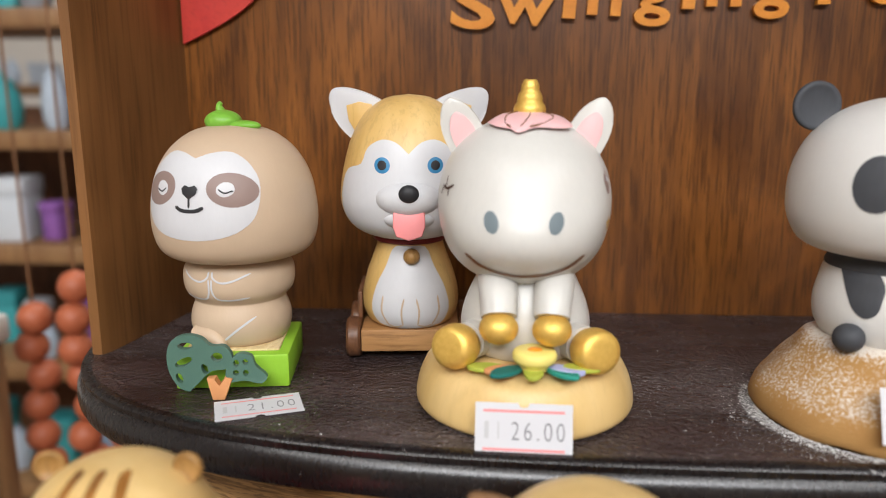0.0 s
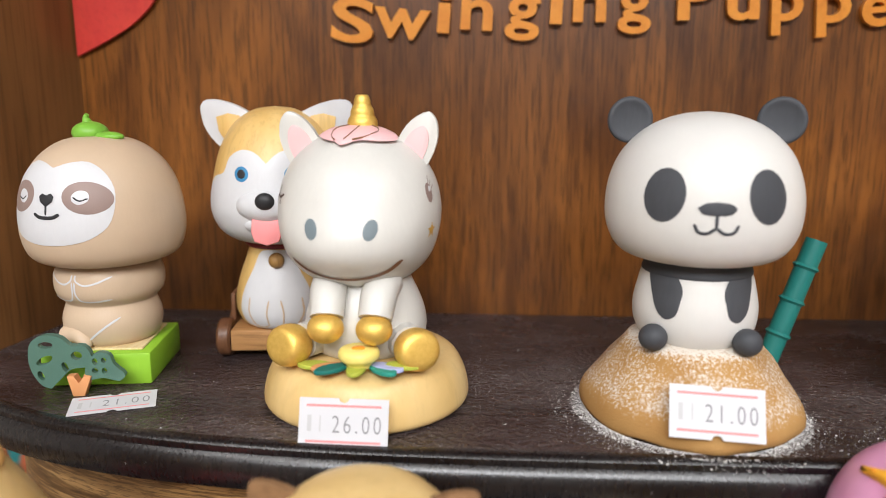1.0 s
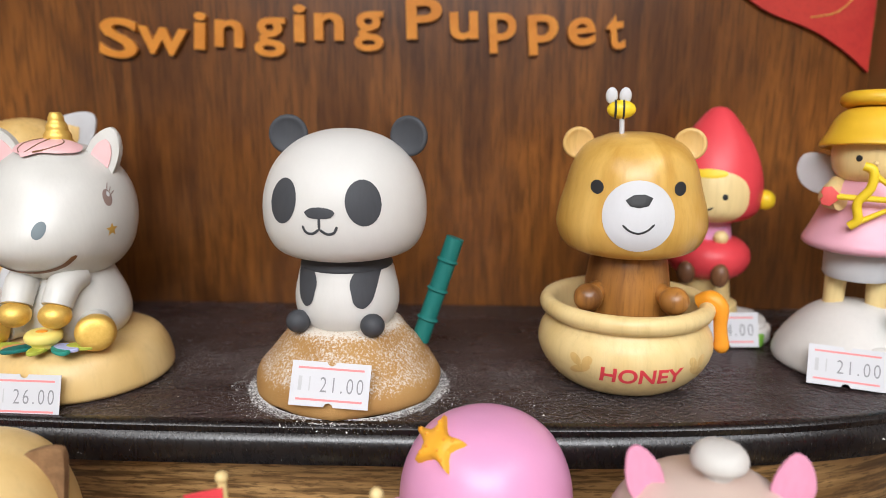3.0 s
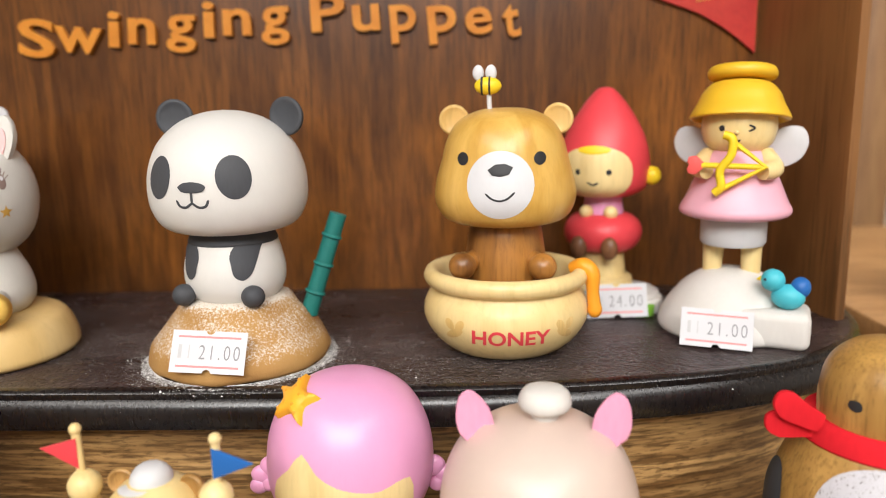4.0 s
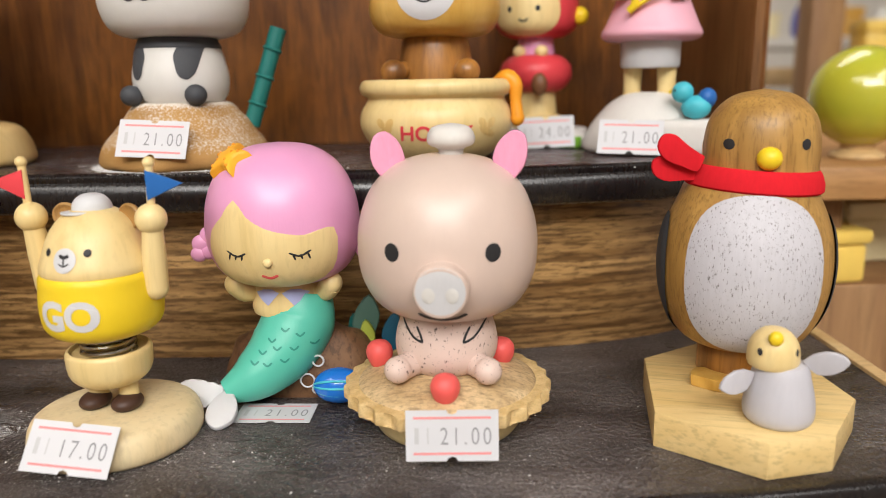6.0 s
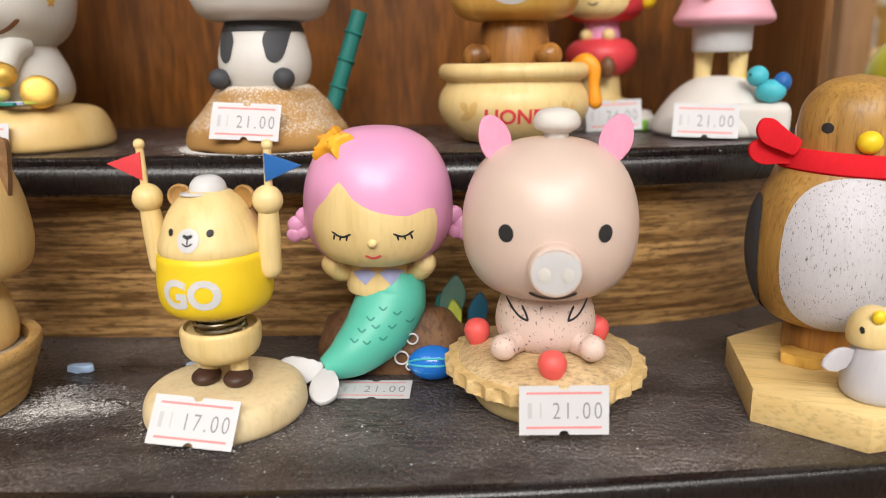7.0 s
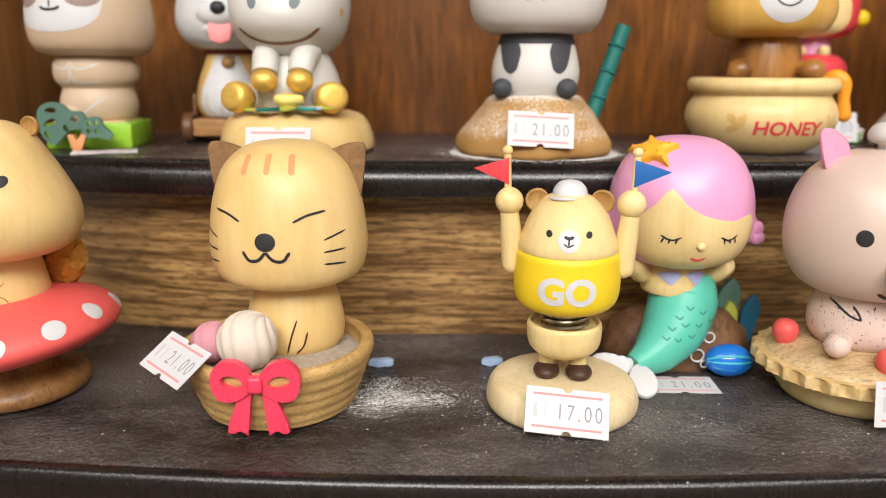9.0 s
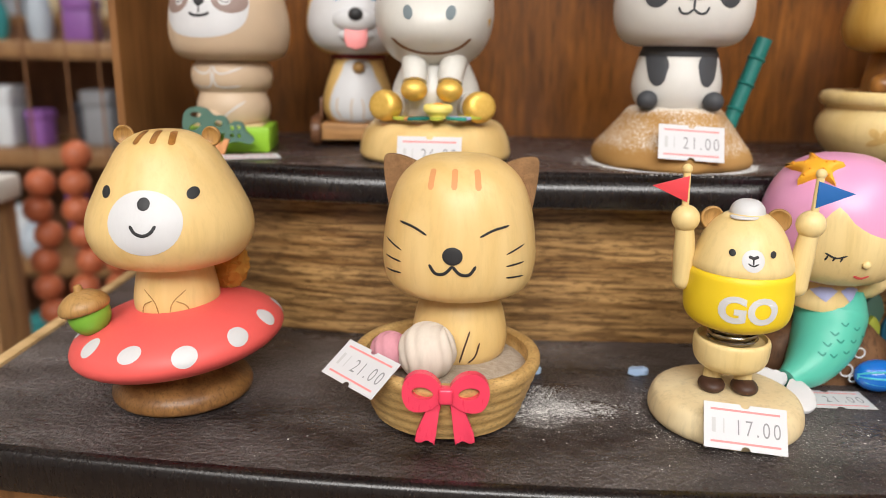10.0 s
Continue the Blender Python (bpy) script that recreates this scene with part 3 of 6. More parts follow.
# ---- sign on the back board ----
SIGN = timber("orange_sign_paint", (0.66, 0.23, 0.018), (0.76, 0.30, 0.032), 0.45, 90, (1, 1, 1), 0.15)
FAN = timber("red_lacquer_fan", (0.50, 0.025, 0.02), (0.62, 0.05, 0.03), 0.45, 60, (1, 1, 1), 0.2)
SIGN_LETTERS = [
    ("S", 15.1, 163.3, 15.0, -6.0),
    ("w", 32.5, 164.6, 19.7, -5.1),
    ("i", 47.4, 166.4, 4.8, -4.2),
    ("n", 58.9, 167.3, 11.1, -3.2),
    ("g", 74.9, 168.4, 11.9, -2.3),
    ("i", 86.5, 169.2, 4.7, -1.4),
    ("n", 97.9, 169.9, 11.3, -0.5),
    ("g", 113.3, 170.6, 11.3, 0.5),
    ("P", 134.8, 170.5, 13.8, 1.4),
    ("u", 150.0, 170.5, 10.8, 2.3),
    ("p", 164.8, 170.2, 10.5, 3.2),
    ("p", 180.3, 169.6, 11.5, 4.2),
    ("e", 195.0, 168.3, 10.6, 5.1),
    ("t", 208.1, 166.9, 6.7, 6.0),
]
sign = stand("wall_sign", 110, 303.9, 166, 0, "orange cut-out letters of a sign on the back board", "sign")
for ch, x, z, wide, a in SIGN_LETTERS:
    bm = lettering(ch, 20.5, 1.1, 0.42)
    lo, hi = min(v.co.x for v in bm.verts), max(v.co.x for v in bm.verts)
    turn(bm, Matrix.Diagonal((wide / (hi - lo), 1, 1, 1)) @ Matrix.Translation((-(lo + hi) / 2, 0, 0)))
    turn(bm, Matrix.Translation((x - 110, -1.4, z - 165.2)) @ Matrix.Rotation(radians(-a), 4, "Y") @ Matrix.Rotation(radians(90), 4, "X"))
    part("letter", bm, SIGN, sign, "orange letter " + ch)
EDGES = ((-84.6, [(-84.4, 159), (-79, 161.5), (-70, 166), (-62, 171), (-55, 178), (-49, 190), (-46.5, 206), (-50, 240), (-84.4, 262)], 1), (303.6, [(303.4, 159), (295, 166), (281, 174.5), (262, 182), (250, 192), (246, 206), (250, 240), (303.4, 262)], -1))
for cx, edge, s in EDGES:
    fan = stand("red_fan", cx, 303.6, 159, 0, "red lacquered fan panel with a thin gold line", "wall ornament", "red fans")
    smooth = [q.to_2d() for q in curve_through([(px - cx, pz - 159, 0) for px, pz in edge], 4)]
    part("panel", plate(smooth, 1.6, 0, -1.8), FAN, fan)
    part("gold_line", tube([(s * 6, -2, 30), (s * 14, -2, 22), (s * 24, -2, 20)], 0.25, 8, 3), GOLD, fan)


# ---- upper shelf toys ----
UP = 64.3
HAIRGOLD = paint("ochre_yellow_paint", (0.78, 0.47, 0.025), 0.4, 0.06, 0.1)


def rounded(pts, n=3):
    """A closed smooth outline through points."""
    return [q.to_2d() for q in curve_through([(a, b, 0) for a, b in list(pts) + [pts[0]]], n)[:-1]]


def face_dot(name, tree, u, w, ru, rw, mat, parent, az=0.0, tilt=0.0, lift=0.16, label="", power=2.0):
    return part(name, spot(tree, oval(u, w, ru, rw, tilt, 24, power), az, lift, 4), mat, parent, label)


def line(name, tree, pts, width, mat, parent, az=0.0, lift=0.2, label=""):
    return part(name, stroke(tree, pts, width, az, lift), mat, parent, label)


def disc_ear(x, y, z, r, depth, tilt):
    """A dished round ear that looks to the front."""
    bm = lathe([(0, 0.9), (r * 0.6, 0.55), (r * 0.88, 0), (r, 0.5), (r * 0.95, depth * 0.6), (r * 0.6, depth), (0, depth)], 28, 3)
    turn(bm, Matrix.Rotation(radians(90), 4, "X"))
    return turn(bm, Matrix.Translation((x, y, z)) @ Matrix.Rotation(radians(tilt), 4, "Z") @ Matrix.Diagonal((1, -1, 1, 1)))


def sloth_toy(x, y, rz):
    o = stand("sloth_toy", x, y, UP, rz, "beige wooden sloth toy with big head on lime green block", "toy figure", "wooden toys", 0.975, 0.955)
    part("base_block", turn(block(-15.5, 15.5, -17, 13.5, 0, 9.8, 0.7), Matrix.Rotation(radians(19), 4, "Z")), LIME, o, "lime green block")
    part("straw_mat", turn(block(-13.5, 12.5, -14, 11, 9.7, 10.4, 0.2, 1), Matrix.Rotation(radians(19), 4, "Z")), STRAW, o, "pale woven mat")
    body = lathe([(0, 10), (12, 10.3), (14, 14), (14.2, 18), (12.9, 22.4), (12.9, 22.9), (15, 25.5), (15.7, 29), (15, 33), (12, 35.5), (0, 36)])
    t = tree_of(body)
    bd = part("body", body, BEIGE, o)
    for s in (-1, 1):
        line("arm_line", t, [(s * 10, 32.5), (s * 6, 30.6), (s * 3, 30.2), (s * 0.8, 31.5), (s * 0.5, 33)], 0.55, WHITE, bd)
        line("arm_line", t, [(s * 9.5, 25.6), (s * 5, 25), (s * 1.6, 25.4), (s * 0.5, 27.4), (s * 0.45, 31)], 0.55, WHITE, bd)
    line("leg_line", t, [(2, 12.8), (5.5, 15.8), (10, 19.5)], 0.6, WHITE, bd)
    part("foot", tube([(-7, -11.5, 13.2), (-2, -13, 14), (1.2, -14.2, 11.8), (1.6, -14.2, 10.8)], [3.2, 2.6, 1.8, 1.4]), BEIGE, bd)
    head = lathe([(0, 35), (15.4, 35.2), (20.6, 37.6), (22.8, 43.5), (22.7, 52), (20.8, 60), (16.4, 67), (9.7, 71.6), (0, 73)])
    t = tree_of(head)
    hd = part("head", head, BEIGE, o)
    mask = [(0, 64.6), (4, 66), (8.4, 66.2), (12.6, 63.6), (15.6, 59), (16.2, 53.4), (15, 48.6), (11.4, 45.4), (6, 43.8), (0, 43.4), (-6, 43.8), (-11.4, 45.4), (-15, 48.6), (-16.2, 53.4), (-15.6, 59), (-12.6, 63.6), (-8.4, 66.2), (-4, 66)]
    part("face", spot(t, [q.to_2d() for q in curve_through([(a, b, 0) for a, b in mask + mask[:1]], 3)[:-1]], 0, 0.22, 6), WHITE, hd, "white face mask")
    for s in (-1, 1):
        face_dot("eye_patch", t, s * 10.2, 56.6, 5.9, 4.3, TAUPE, hd, 0, -s * 16, 0.34)
        face_dot("eye", t, s * 9.0, 56.8, 2.2, 2.0, WHITE, hd, 0, 0, 0.44)
        line("eyelid", t, [(s * 7.4, 56.9), (s * 9, 55.9), (s * 10.8, 56.5)], 0.5, BLACK, hd, 0, 0.54)
    nose = [(0, 54.2), (1.9, 55.6), (2.3, 57), (1.4, 57.9), (0, 57.4), (-1.4, 57.9), (-2.3, 57), (-1.9, 55.6)]
    part("nose", spot(t, nose, 0, 0.5, 3), BLACK, hd)
    line("mouth", t, [(0, 54.6), (0, 52)], 0.6, BLACK, hd, 0, 0.4)
    line("mouth", t, [(-4, 52.3), (-2.2, 51.4), (0, 51.2), (2.2, 51.4), (4, 52.3)], 1.0, BLACK, hd, 0, 0.42)
    leaf = part("leaf_cap", merged(ball(-2.5, 0, 73.6, 5.2, 5, 3.4), ball(4.5, -1, 72.6, 5, 2.6, 1.5), tube([(-3, 0, 76), (-3.6, 0, 78), (-3, 0, 79)], [1.6, 0.9, 0.6])), GREEN, hd, "green leaf cap")
    tr = stand("tree_cutout", x - 4, y - 24, UP, 8, "two grey-green wooden tree cutouts on a brown stem", "tree ornament", "", 0.9, 0.94)
    big = [(-3, 2.2), (0, 5), (3.5, 8), (8, 8.6), (9.5, 11.8), (7.5, 15), (3.6, 15.2), (1, 17.6), (-3.5, 18.4), (-7.5, 16.6), (-8.8, 12.5), (-8.2, 7.5), (-5.5, 3.2)]
    holes = [oval(-3.5, 15.4, 2.1, 1.0), oval(-4.2, 10.8, 2.6, 1.1, 25), oval(5.2, 12, 1.6, 1.3), oval(1.6, 8.6, 0.9, 1.6, 20), oval(-5.6, 6.2, 0.9, 1.5, 20)]
    rnd = [q.to_2d() for q in curve_through([(a, b, 0) for a, b in big + big[:1]], 3)[:-1]]
    part("crown", cutout(rnd, holes, 2.2), PINEGREEN, tr)
    small = [(8.5, 4.6), (13, 5.2), (17.5, 4.2), (19.2, 6), (16, 9.4), (15, 12.2), (11.5, 13), (8.8, 10.8), (7.4, 7)]
    rnd = [q.to_2d() for q in curve_through([(a, b, 0) for a, b in small + small[:1]], 3)[:-1]]
    part("crown", turn(cutout(rnd, [oval(10.6, 10.3, 0.8, 1), oval(13.2, 10.6, 0.8, 0.8), oval(10.4, 7.5, 0.9, 0.8), oval(13.2, 7.4, 0.8, 0.9)], 2), Matrix.Translation((0, -0.6, 0))), PINEGREEN, tr)
    part("stem", plate([(3.6, 0), (7, 0), (9.4, 6), (7.2, 6.4), (5.6, 3.4), (4.6, 6.4), (2.2, 6.2)], 3, 0.3, -1.4), PEACH, tr, "orange-brown stem")


def dog_toy(x, y, rz):
    o = stand("dog_toy", x, y, UP, rz, "tan and white wooden dog toy on a small wheeled cart", "toy figure", "wooden toys", 0.975, 0.955)
    part("cart_board", block(-15, 15, -12.5, 17, 3.0, 10, 0.5), OAKBOARD, o, "brown wooden cart board")
    for sx in (-1, 1):
        for yy in (-7, 11):
            w = lathe([(0, -2.2), (5.6, -2.2), (6.3, -1.4), (6.3, 1.4), (5.6, 2.2), (0, 2.2)], 28, 0)
            part("wheel", turn(w, Matrix.Translation((sx * 17.4, yy, 6.3)) @ Matrix.Rotation(radians(90), 4, "Y")), WALNUT, o, "dark wooden wheel")
    part("side_board", block(-16.4, -15, -4, 17, 6, 20, 0.3), WALNUT, o)
    body = lathe([(0, 10), (12, 10.2), (14.6, 14), (15, 19), (13.5, 26), (11, 33), (9.6, 38), (9, 41)])
    t = tree_of(body)
    bd = part("body", body, TAN, o)
    chest = [(0, 36), (4.5, 35.5), (7, 30), (10.3, 23), (11.5, 16), (9, 11.6), (0, 10.6), (-9, 11.6), (-11.5, 16), (-10.3, 23), (-7, 30), (-4.5, 35.5)]
    part("chest", spot(t, [q.to_2d() for q in curve_through([(a, b, 0) for a, b in chest + chest[:1]], 3)[:-1]], 0, 0.24, 6), WHITE, bd, "white chest")
    for s in (-1, 1):
        line("toe_line", t, [(s * 2.2, 12), (s * 2.6, 16.5), (s * 1.8, 20.5)], 0.55, BEIGE, bd, 0, 0.4)
        line("toe_line", t, [(s * 8, 21), (s * 8.4, 16), (s * 6.4, 11.8)], 0.55, BEIGE, bd, 0, 0.4)
        line("toe_line", t, [(s * 2.2, 12), (s * 4.3, 11.3), (s * 6.4, 11.8)], 0.5, BEIGE, bd, 0, 0.4)
    cl = part("collar", ring(10.2, 1.3, 37.6), DARKRED, o, "dark red collar")
    part("bell", ball(0.5, -12, 33, 2.5), TEAK, cl, "round brown bell")
    head = lathe([(0, 38), (12, 38.4), (18, 41.8), (20.8, 47.5), (21, 53), (19.6, 61), (17.2, 69), (12.6, 76.4), (6.5, 80.4), (0, 81.4)])
    t = tree_of(head)
    hd = part("head", head, TAN, o)
    mask = [(0, 64.4), (3.5, 67.6), (7.5, 68.4), (11.6, 66), (13.6, 61.4), (17.6, 59.6), (19.6, 54), (19.4, 46.5), (15.5, 41.5), (7, 38.8), (-7, 38.8), (-15.5, 41.5), (-19.4, 46.5), (-19.6, 54), (-17.6, 59.6), (-13.6, 61.4), (-11.6, 66), (-7.5, 68.4), (-3.5, 67.6)]
    part("face", spot(t, [q.to_2d() for q in curve_through([(a, b, 0) for a, b in mask + mask[:1]], 3)[:-1]], 0, 0.26, 7), WHITE, hd, "white face mask")
    mz = part("muzzle", ball(0, -17.4, 51.6, 9.8, 6.4, 5.8), WHITE, hd)
    part("nose", ball(0, -23.4, 53.6, 2.9, 1.8, 2.6, 18, 12), BLACK, mz)
    part("jaw", ball(0, -16, 46, 8.6, 6, 4.0), WHITE, mz)
    tg = [(-4.4, 50), (-4.6, 44), (-3.6, 41.2), (0, 40), (3.6, 41.2), (4.6, 44), (4.4, 50)]
    part("tongue", turn(plate(tg, 1.4, 0.5, -22.2), Matrix.Translation((0, -22.2, 46)) @ Matrix.Rotation(radians(-12), 4, "X") @ Matrix.Translation((0, 22.2, -46))), TONGUE, mz, "pink tongue")
    for s in (-1, 1):
        face_dot("eye", t, s * 7.4, 61.2, 2.2, 2.3, IRIS, hd, 0, 0, 0.4)
        face_dot("pupil", t, s * 7.4, 61.2, 1.4, 1.5, BLACK, hd, 0, 0, 0.5)
        ear = [(0, 9), (-5.8, 11.6), (-12.3, 13), (-15.6, 12.2), (-16.6, 9.5), (-14.6, 3), (-9.6, -2.7), (-4, -6), (2, -4)]
        sh = [q.to_2d() for q in curve_through([(a * -s, b, 0) for a, b in ear + ear[:1]], 3)[:-1]]
        e = part("ear", turn(plate(sh, 2.2, 0.6), Matrix.Translation((s * 8.2, -1, 70.5)) @ Matrix.Rotation(radians(s * 12), 4, "Z")), WHITE, hd, "large pointed white ear")
        inner = [(-3, 7.8), (-7, 8.6), (-11, 7.4), (-10.4, 3), (-8, -1), (-3, -2)]
        part("ear_lining", turn(plate([(a * -s, b) for a, b in inner], 0.5, 0.15), Matrix.Translation((s * 8.2, -1.5, 70.5)) @ Matrix.Rotation(radians(s * 12), 4, "Z")), TAN, e)


def unicorn_toy(x, y, rz):
    o = stand("unicorn_toy", x, y, UP, rz, "pearl white wooden unicorn toy sitting on a round beech base", "toy figure", "wooden toys", 1.005, 0.96)
    part("base", lathe([(0, 0), (25.5, 0), (27.4, 1.5), (27.4, 4.5), (26, 9.5), (23.6, 13.2), (19.5, 14.9), (0, 15.2)]), BEECH, o, "round beech base")
    body = lathe([(0, 14.5), (12.6, 14.8), (15.4, 18), (16.2, 22), (15.4, 27), (13, 33), (10, 38), (0, 38)])
    bd = part("body", body, PEARL, o)
    for s in (-1, 1):
        part("arm", tube([(s * 7, -9, 36), (s * 6.4, -14.5, 34), (s * 6, -18.4, 28.6)], [4.6, 4.6, 4.2]), PEARL, bd)
        part("hoof", ball(s * 6, -19.8, 26.2, 4.5, 4.2, 3.9), GOLD, bd, "gold hoof")
        part("leg", tube([(s * 9, -6, 20.5), (s * 13.6, -13.5, 20.5)], [5, 4.8]), PEARL, bd)
        h = lathe([(0, -3.6), (4.2, -3.4), (5.4, -1.4), (5.5, 1.5), (4.6, 3.6), (0, 4)], 28, 3)
        part("hoof", turn(h, Matrix.Translation((s * 15.8, -17, 20.4)) @ Matrix.Rotation(radians(s * 28), 4, "Z") @ Matrix.Rotation(radians(80), 4, "X")), GOLD, bd, "gold hoof")
    head = lathe([(0, 33.6), (8, 34), (14, 36.8), (18.4, 42), (20.6, 49), (21, 55.5), (19.5, 62.6), (15.6, 69), (8.6, 74), (0, 75.4)], 72, at=(-0.9, 0, 0))
    for v in head.verts:
        if v.co.y < 0:
            k = math.exp(-((v.co.z - 45.5) / 9.5) ** 2)
            v.co.y *= 1 + 0.26 * k * min(1, -v.co.y / 12)
    t = tree_of(head)
    hd = part("head", head, PEARL, o)
    for s in (-1, 1):
        face_dot("nostril", t, s * 7.0 - 0.9, 52.2, 1.6, 2.5, GREYBLUE, hd, 0, s * -12)
        ear = [(-4.4, -3), (-5.2, 4), (-3.8, 9.4), (-1, 11.4), (2.6, 8), (4.4, 3), (4.4, -3)]
        sh = [q.to_2d() for q in curve_through([(a * -s, b, 0) for a, b in ear + ear[:1]], 3)[:-1]]
        place = Matrix.Translation((s * 14 - 0.9, -2, 69.4)) @ Matrix.Rotation(radians(s * 16), 4, "Y")
        e = part("ear", turn(plate(sh, 2.2, 0.5), place), PEARL, hd)
        part("ear_lining", turn(plate([(a * 0.62, b * 0.66) for a, b in sh], 0.5, 0.15, -0.4), place), PALEPINK, e, "pale pink ear lining")
    line("mouth", t, [(-13.8, 44), (-10, 41), (-5, 39.2), (-0.9, 38.8), (4, 39.2), (9, 41), (12.6, 44)], 0.9, BROWN, hd, 0, 0.2)
    mane = rounded([(-9.4, 68.5), (-7, 71.5), (-2, 73), (4, 72.6), (8.6, 70.5), (9.4, 67.6), (6, 65.6), (1.5, 65.2), (-2.5, 63.4), (-4, 64.6), (-7, 66)])
    mn = part("mane", spot(t, mane, (0, 30, 62), 1.5, 5), PALEPINK, hd, "pale pink flat forelock")
    for k in (-1, 0, 1):
        line("mane_line", t, [(k * 2.5, 72.2), (k * 5, 69.6), (k * 4.2 - 1, 66.6), (k * 2 - 2, 64.8)], 0.4, BROWN, hd, (0, 30, 62), 1.75)
    horn = []
    for i in range(13):
        f = i / 12
        horn.append((4.9 * (1 - f) + 1.5 * f + (0.1 if i % 3 else -0.17), 73.6 + 10.8 * f))
    part("horn", lathe([(0, 73.6)] + horn + [(0, 83.8)], 32, 2), GOLD, hd, "gold horn")
    eye = face_dot("eye", t, 0, 59.6, 1.5, 2.5, TAUPE, hd, 66)
    face_dot("eye_glint", t, 0.4, 60.6, 0.55, 0.75, WHITE, hd, 66, 0, 0.3)
    for k in (0, 1, 2):
        line("lash", t, [(0.4 + k * 0.5, 61.8 - k * 0.7), (1.4 + k * 0.7, 63.8 - k * 1.2)], 0.3, TAUPE, hd, 66)
    star = [((2.2 if i % 2 == 0 else 0.95) * math.sin(math.pi * i / 5), 50 + (2.2 if i % 2 == 0 else 0.95) * math.cos(math.pi * i / 5)) for i in range(10)]
    part("star", spot(t, star, 66, 0.2, 3), HONEYWOOD, hd, "small brown star")
    line("wink", t, [(-2.4, 59), (0.4, 58.4), (3, 59.4)], 0.7, DARKBROWN, hd, -60)
    for k in (-1, 0, 1):
        line("lash", t, [(k * 1.4 - 0.5, 58.6), (k * 2.2 - 0.8, 56.6 if k else 61.4)], 0.45, DARKBROWN, hd, -60)
    fl = stand("flower_ornament", x + 1.2, y - 20.5, UP + 15, rz, "flat painted leaves and blossoms with a pale yellow bowl", "ornament")
    for i, (a, m, r) in enumerate(((178, OLIVE, 11), (200, PEACH, 7.5), (222, TEAL, 8.5), (268, OLIVE, 5.5), (318, DEEPMINT, 8.5), (340, LILAC, 7.5), (2, OLIVE, 11))):
        pz = slab(oval(0, 0, 4.6, 2.3, 0, 18), 0.1 + 0.12 * i, 1.2 + 0.12 * i, 0.25, 1)
        part("leaf", turn(pz, Matrix.Translation((r * math.cos(radians(a)), r * 0.45 * math.sin(radians(a)), 0)) @ Matrix.Rotation(radians(a), 4, "Z")), m, fl)
    part("bowl", lathe([(0, 0.8), (3, 0.9), (3.5, 2), (4.9, 3.2), (5, 4.8), (4.2, 5.6), (0, 5.7)], 32, 3), LEMON, fl, "pale yellow bowl")
    part("yolk", ball(0, -0.6, 5.7, 1.7, 1.4, 0.5), ORANGE, fl)


def panda_toy(x, y, rz):
    o = stand("panda_toy", x, y, UP, rz, "black and white wooden panda toy on a dusty sand-brown mound", "toy figure", "wooden toys", 0.945, 0.955)
    md = lathe([(0, 0), (28, 0), (29.6, 1.8), (28.8, 6), (25, 11), (20.5, 16.5), (17, 20.6), (10, 21.8), (0, 21.8)], 60, 6)
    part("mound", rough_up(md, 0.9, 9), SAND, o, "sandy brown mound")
    body = lathe([(0, 20), (12, 20.4), (15.3, 24), (16.3, 29), (15.4, 35), (13.2, 40.5), (0, 41)])
    t = tree_of(body)
    bd = part("body", body, BONE, o)
    part("collar", lathe([(0, 39.2), (14.2, 39.3), (14.3, 40.2), (13.2, 42.5), (12.8, 45.5), (0, 45.5)], 44, 2), CHAR, bd, "black neck band")
    for s in (-1, 1):
        arm = [(s * 12.6, 39.6), (s * 12, 35), (s * 10.9, 30.8), (s * 8.8, 29), (s * 6.6, 30.2), (s * 5.6, 33.4), (s * 5, 36.6), (s * 6.4, 39.6)]
        part("arm", spot(t, [q.to_2d() for q in curve_through([(a, b, 0) for a, b in arm + arm[:1]], 3)[:-1]], 0, 0.35, 4), CHAR, bd, "black painted arm")
        part("foot", ball(s * 11.6, -13.6, 24, 3.7, 3.6, 3.5), CHAR, bd)
    head = lathe([(0, 44), (16, 44.2), (21.2, 46.4), (24.2, 51.6), (25, 58), (24, 65.2), (20.6, 72.4), (13.8, 78.4), (6, 81.2), (0, 81.8)])
    t = tree_of(head)
    hd = part("head", head, BONE, o)
    for s in (-1, 1):
        face_dot("eye_patch", t, s * 11.6, 62.6, 4.5, 6.4, CHAR, hd, 0, s * 12, 0.2)
        part("ear", disc_ear(s * 19, 3, 79.4, 6.1, 3.2, -s * 12), CHAR, hd)
        line("mouth", t, [(0, 55.6), (s * 2, 54.3), (s * 4, 54.6), (s * 5, 56.4)], 0.75, CHAR, hd)
    part("nose", spot(t, rounded([(-4.4, 60.2), (-2.4, 61.4), (2.4, 61.4), (4.4, 60.2), (3.2, 58.8), (0, 58.5), (-3.2, 58.8)], 2), 0, 0.3, 3), CHAR, hd)
    line("mouth", t, [(0, 59), (0, 55.5)], 0.8, CHAR, hd)
    hd.location.z = -0.001
    r = Matrix.Rotation(radians(-rz), 3, "Z")
    a, b = r @ Vector((22.6, 4.0, 13)), r @ Vector((33.8, 6.2, 46.4))
    st = part("bamboo", tube([a, b], 2.9, 20, 2), TEAL, o, "dark teal bamboo cane")
    for f in (0.22, 0.5, 0.78):
        c = a + (b - a) * f
        d = (b - a).normalized() * 0.7
        part("node", tube([c - d, c, c + d], [3.0, 3.6, 3.0], 20, 2), TEAL, st)


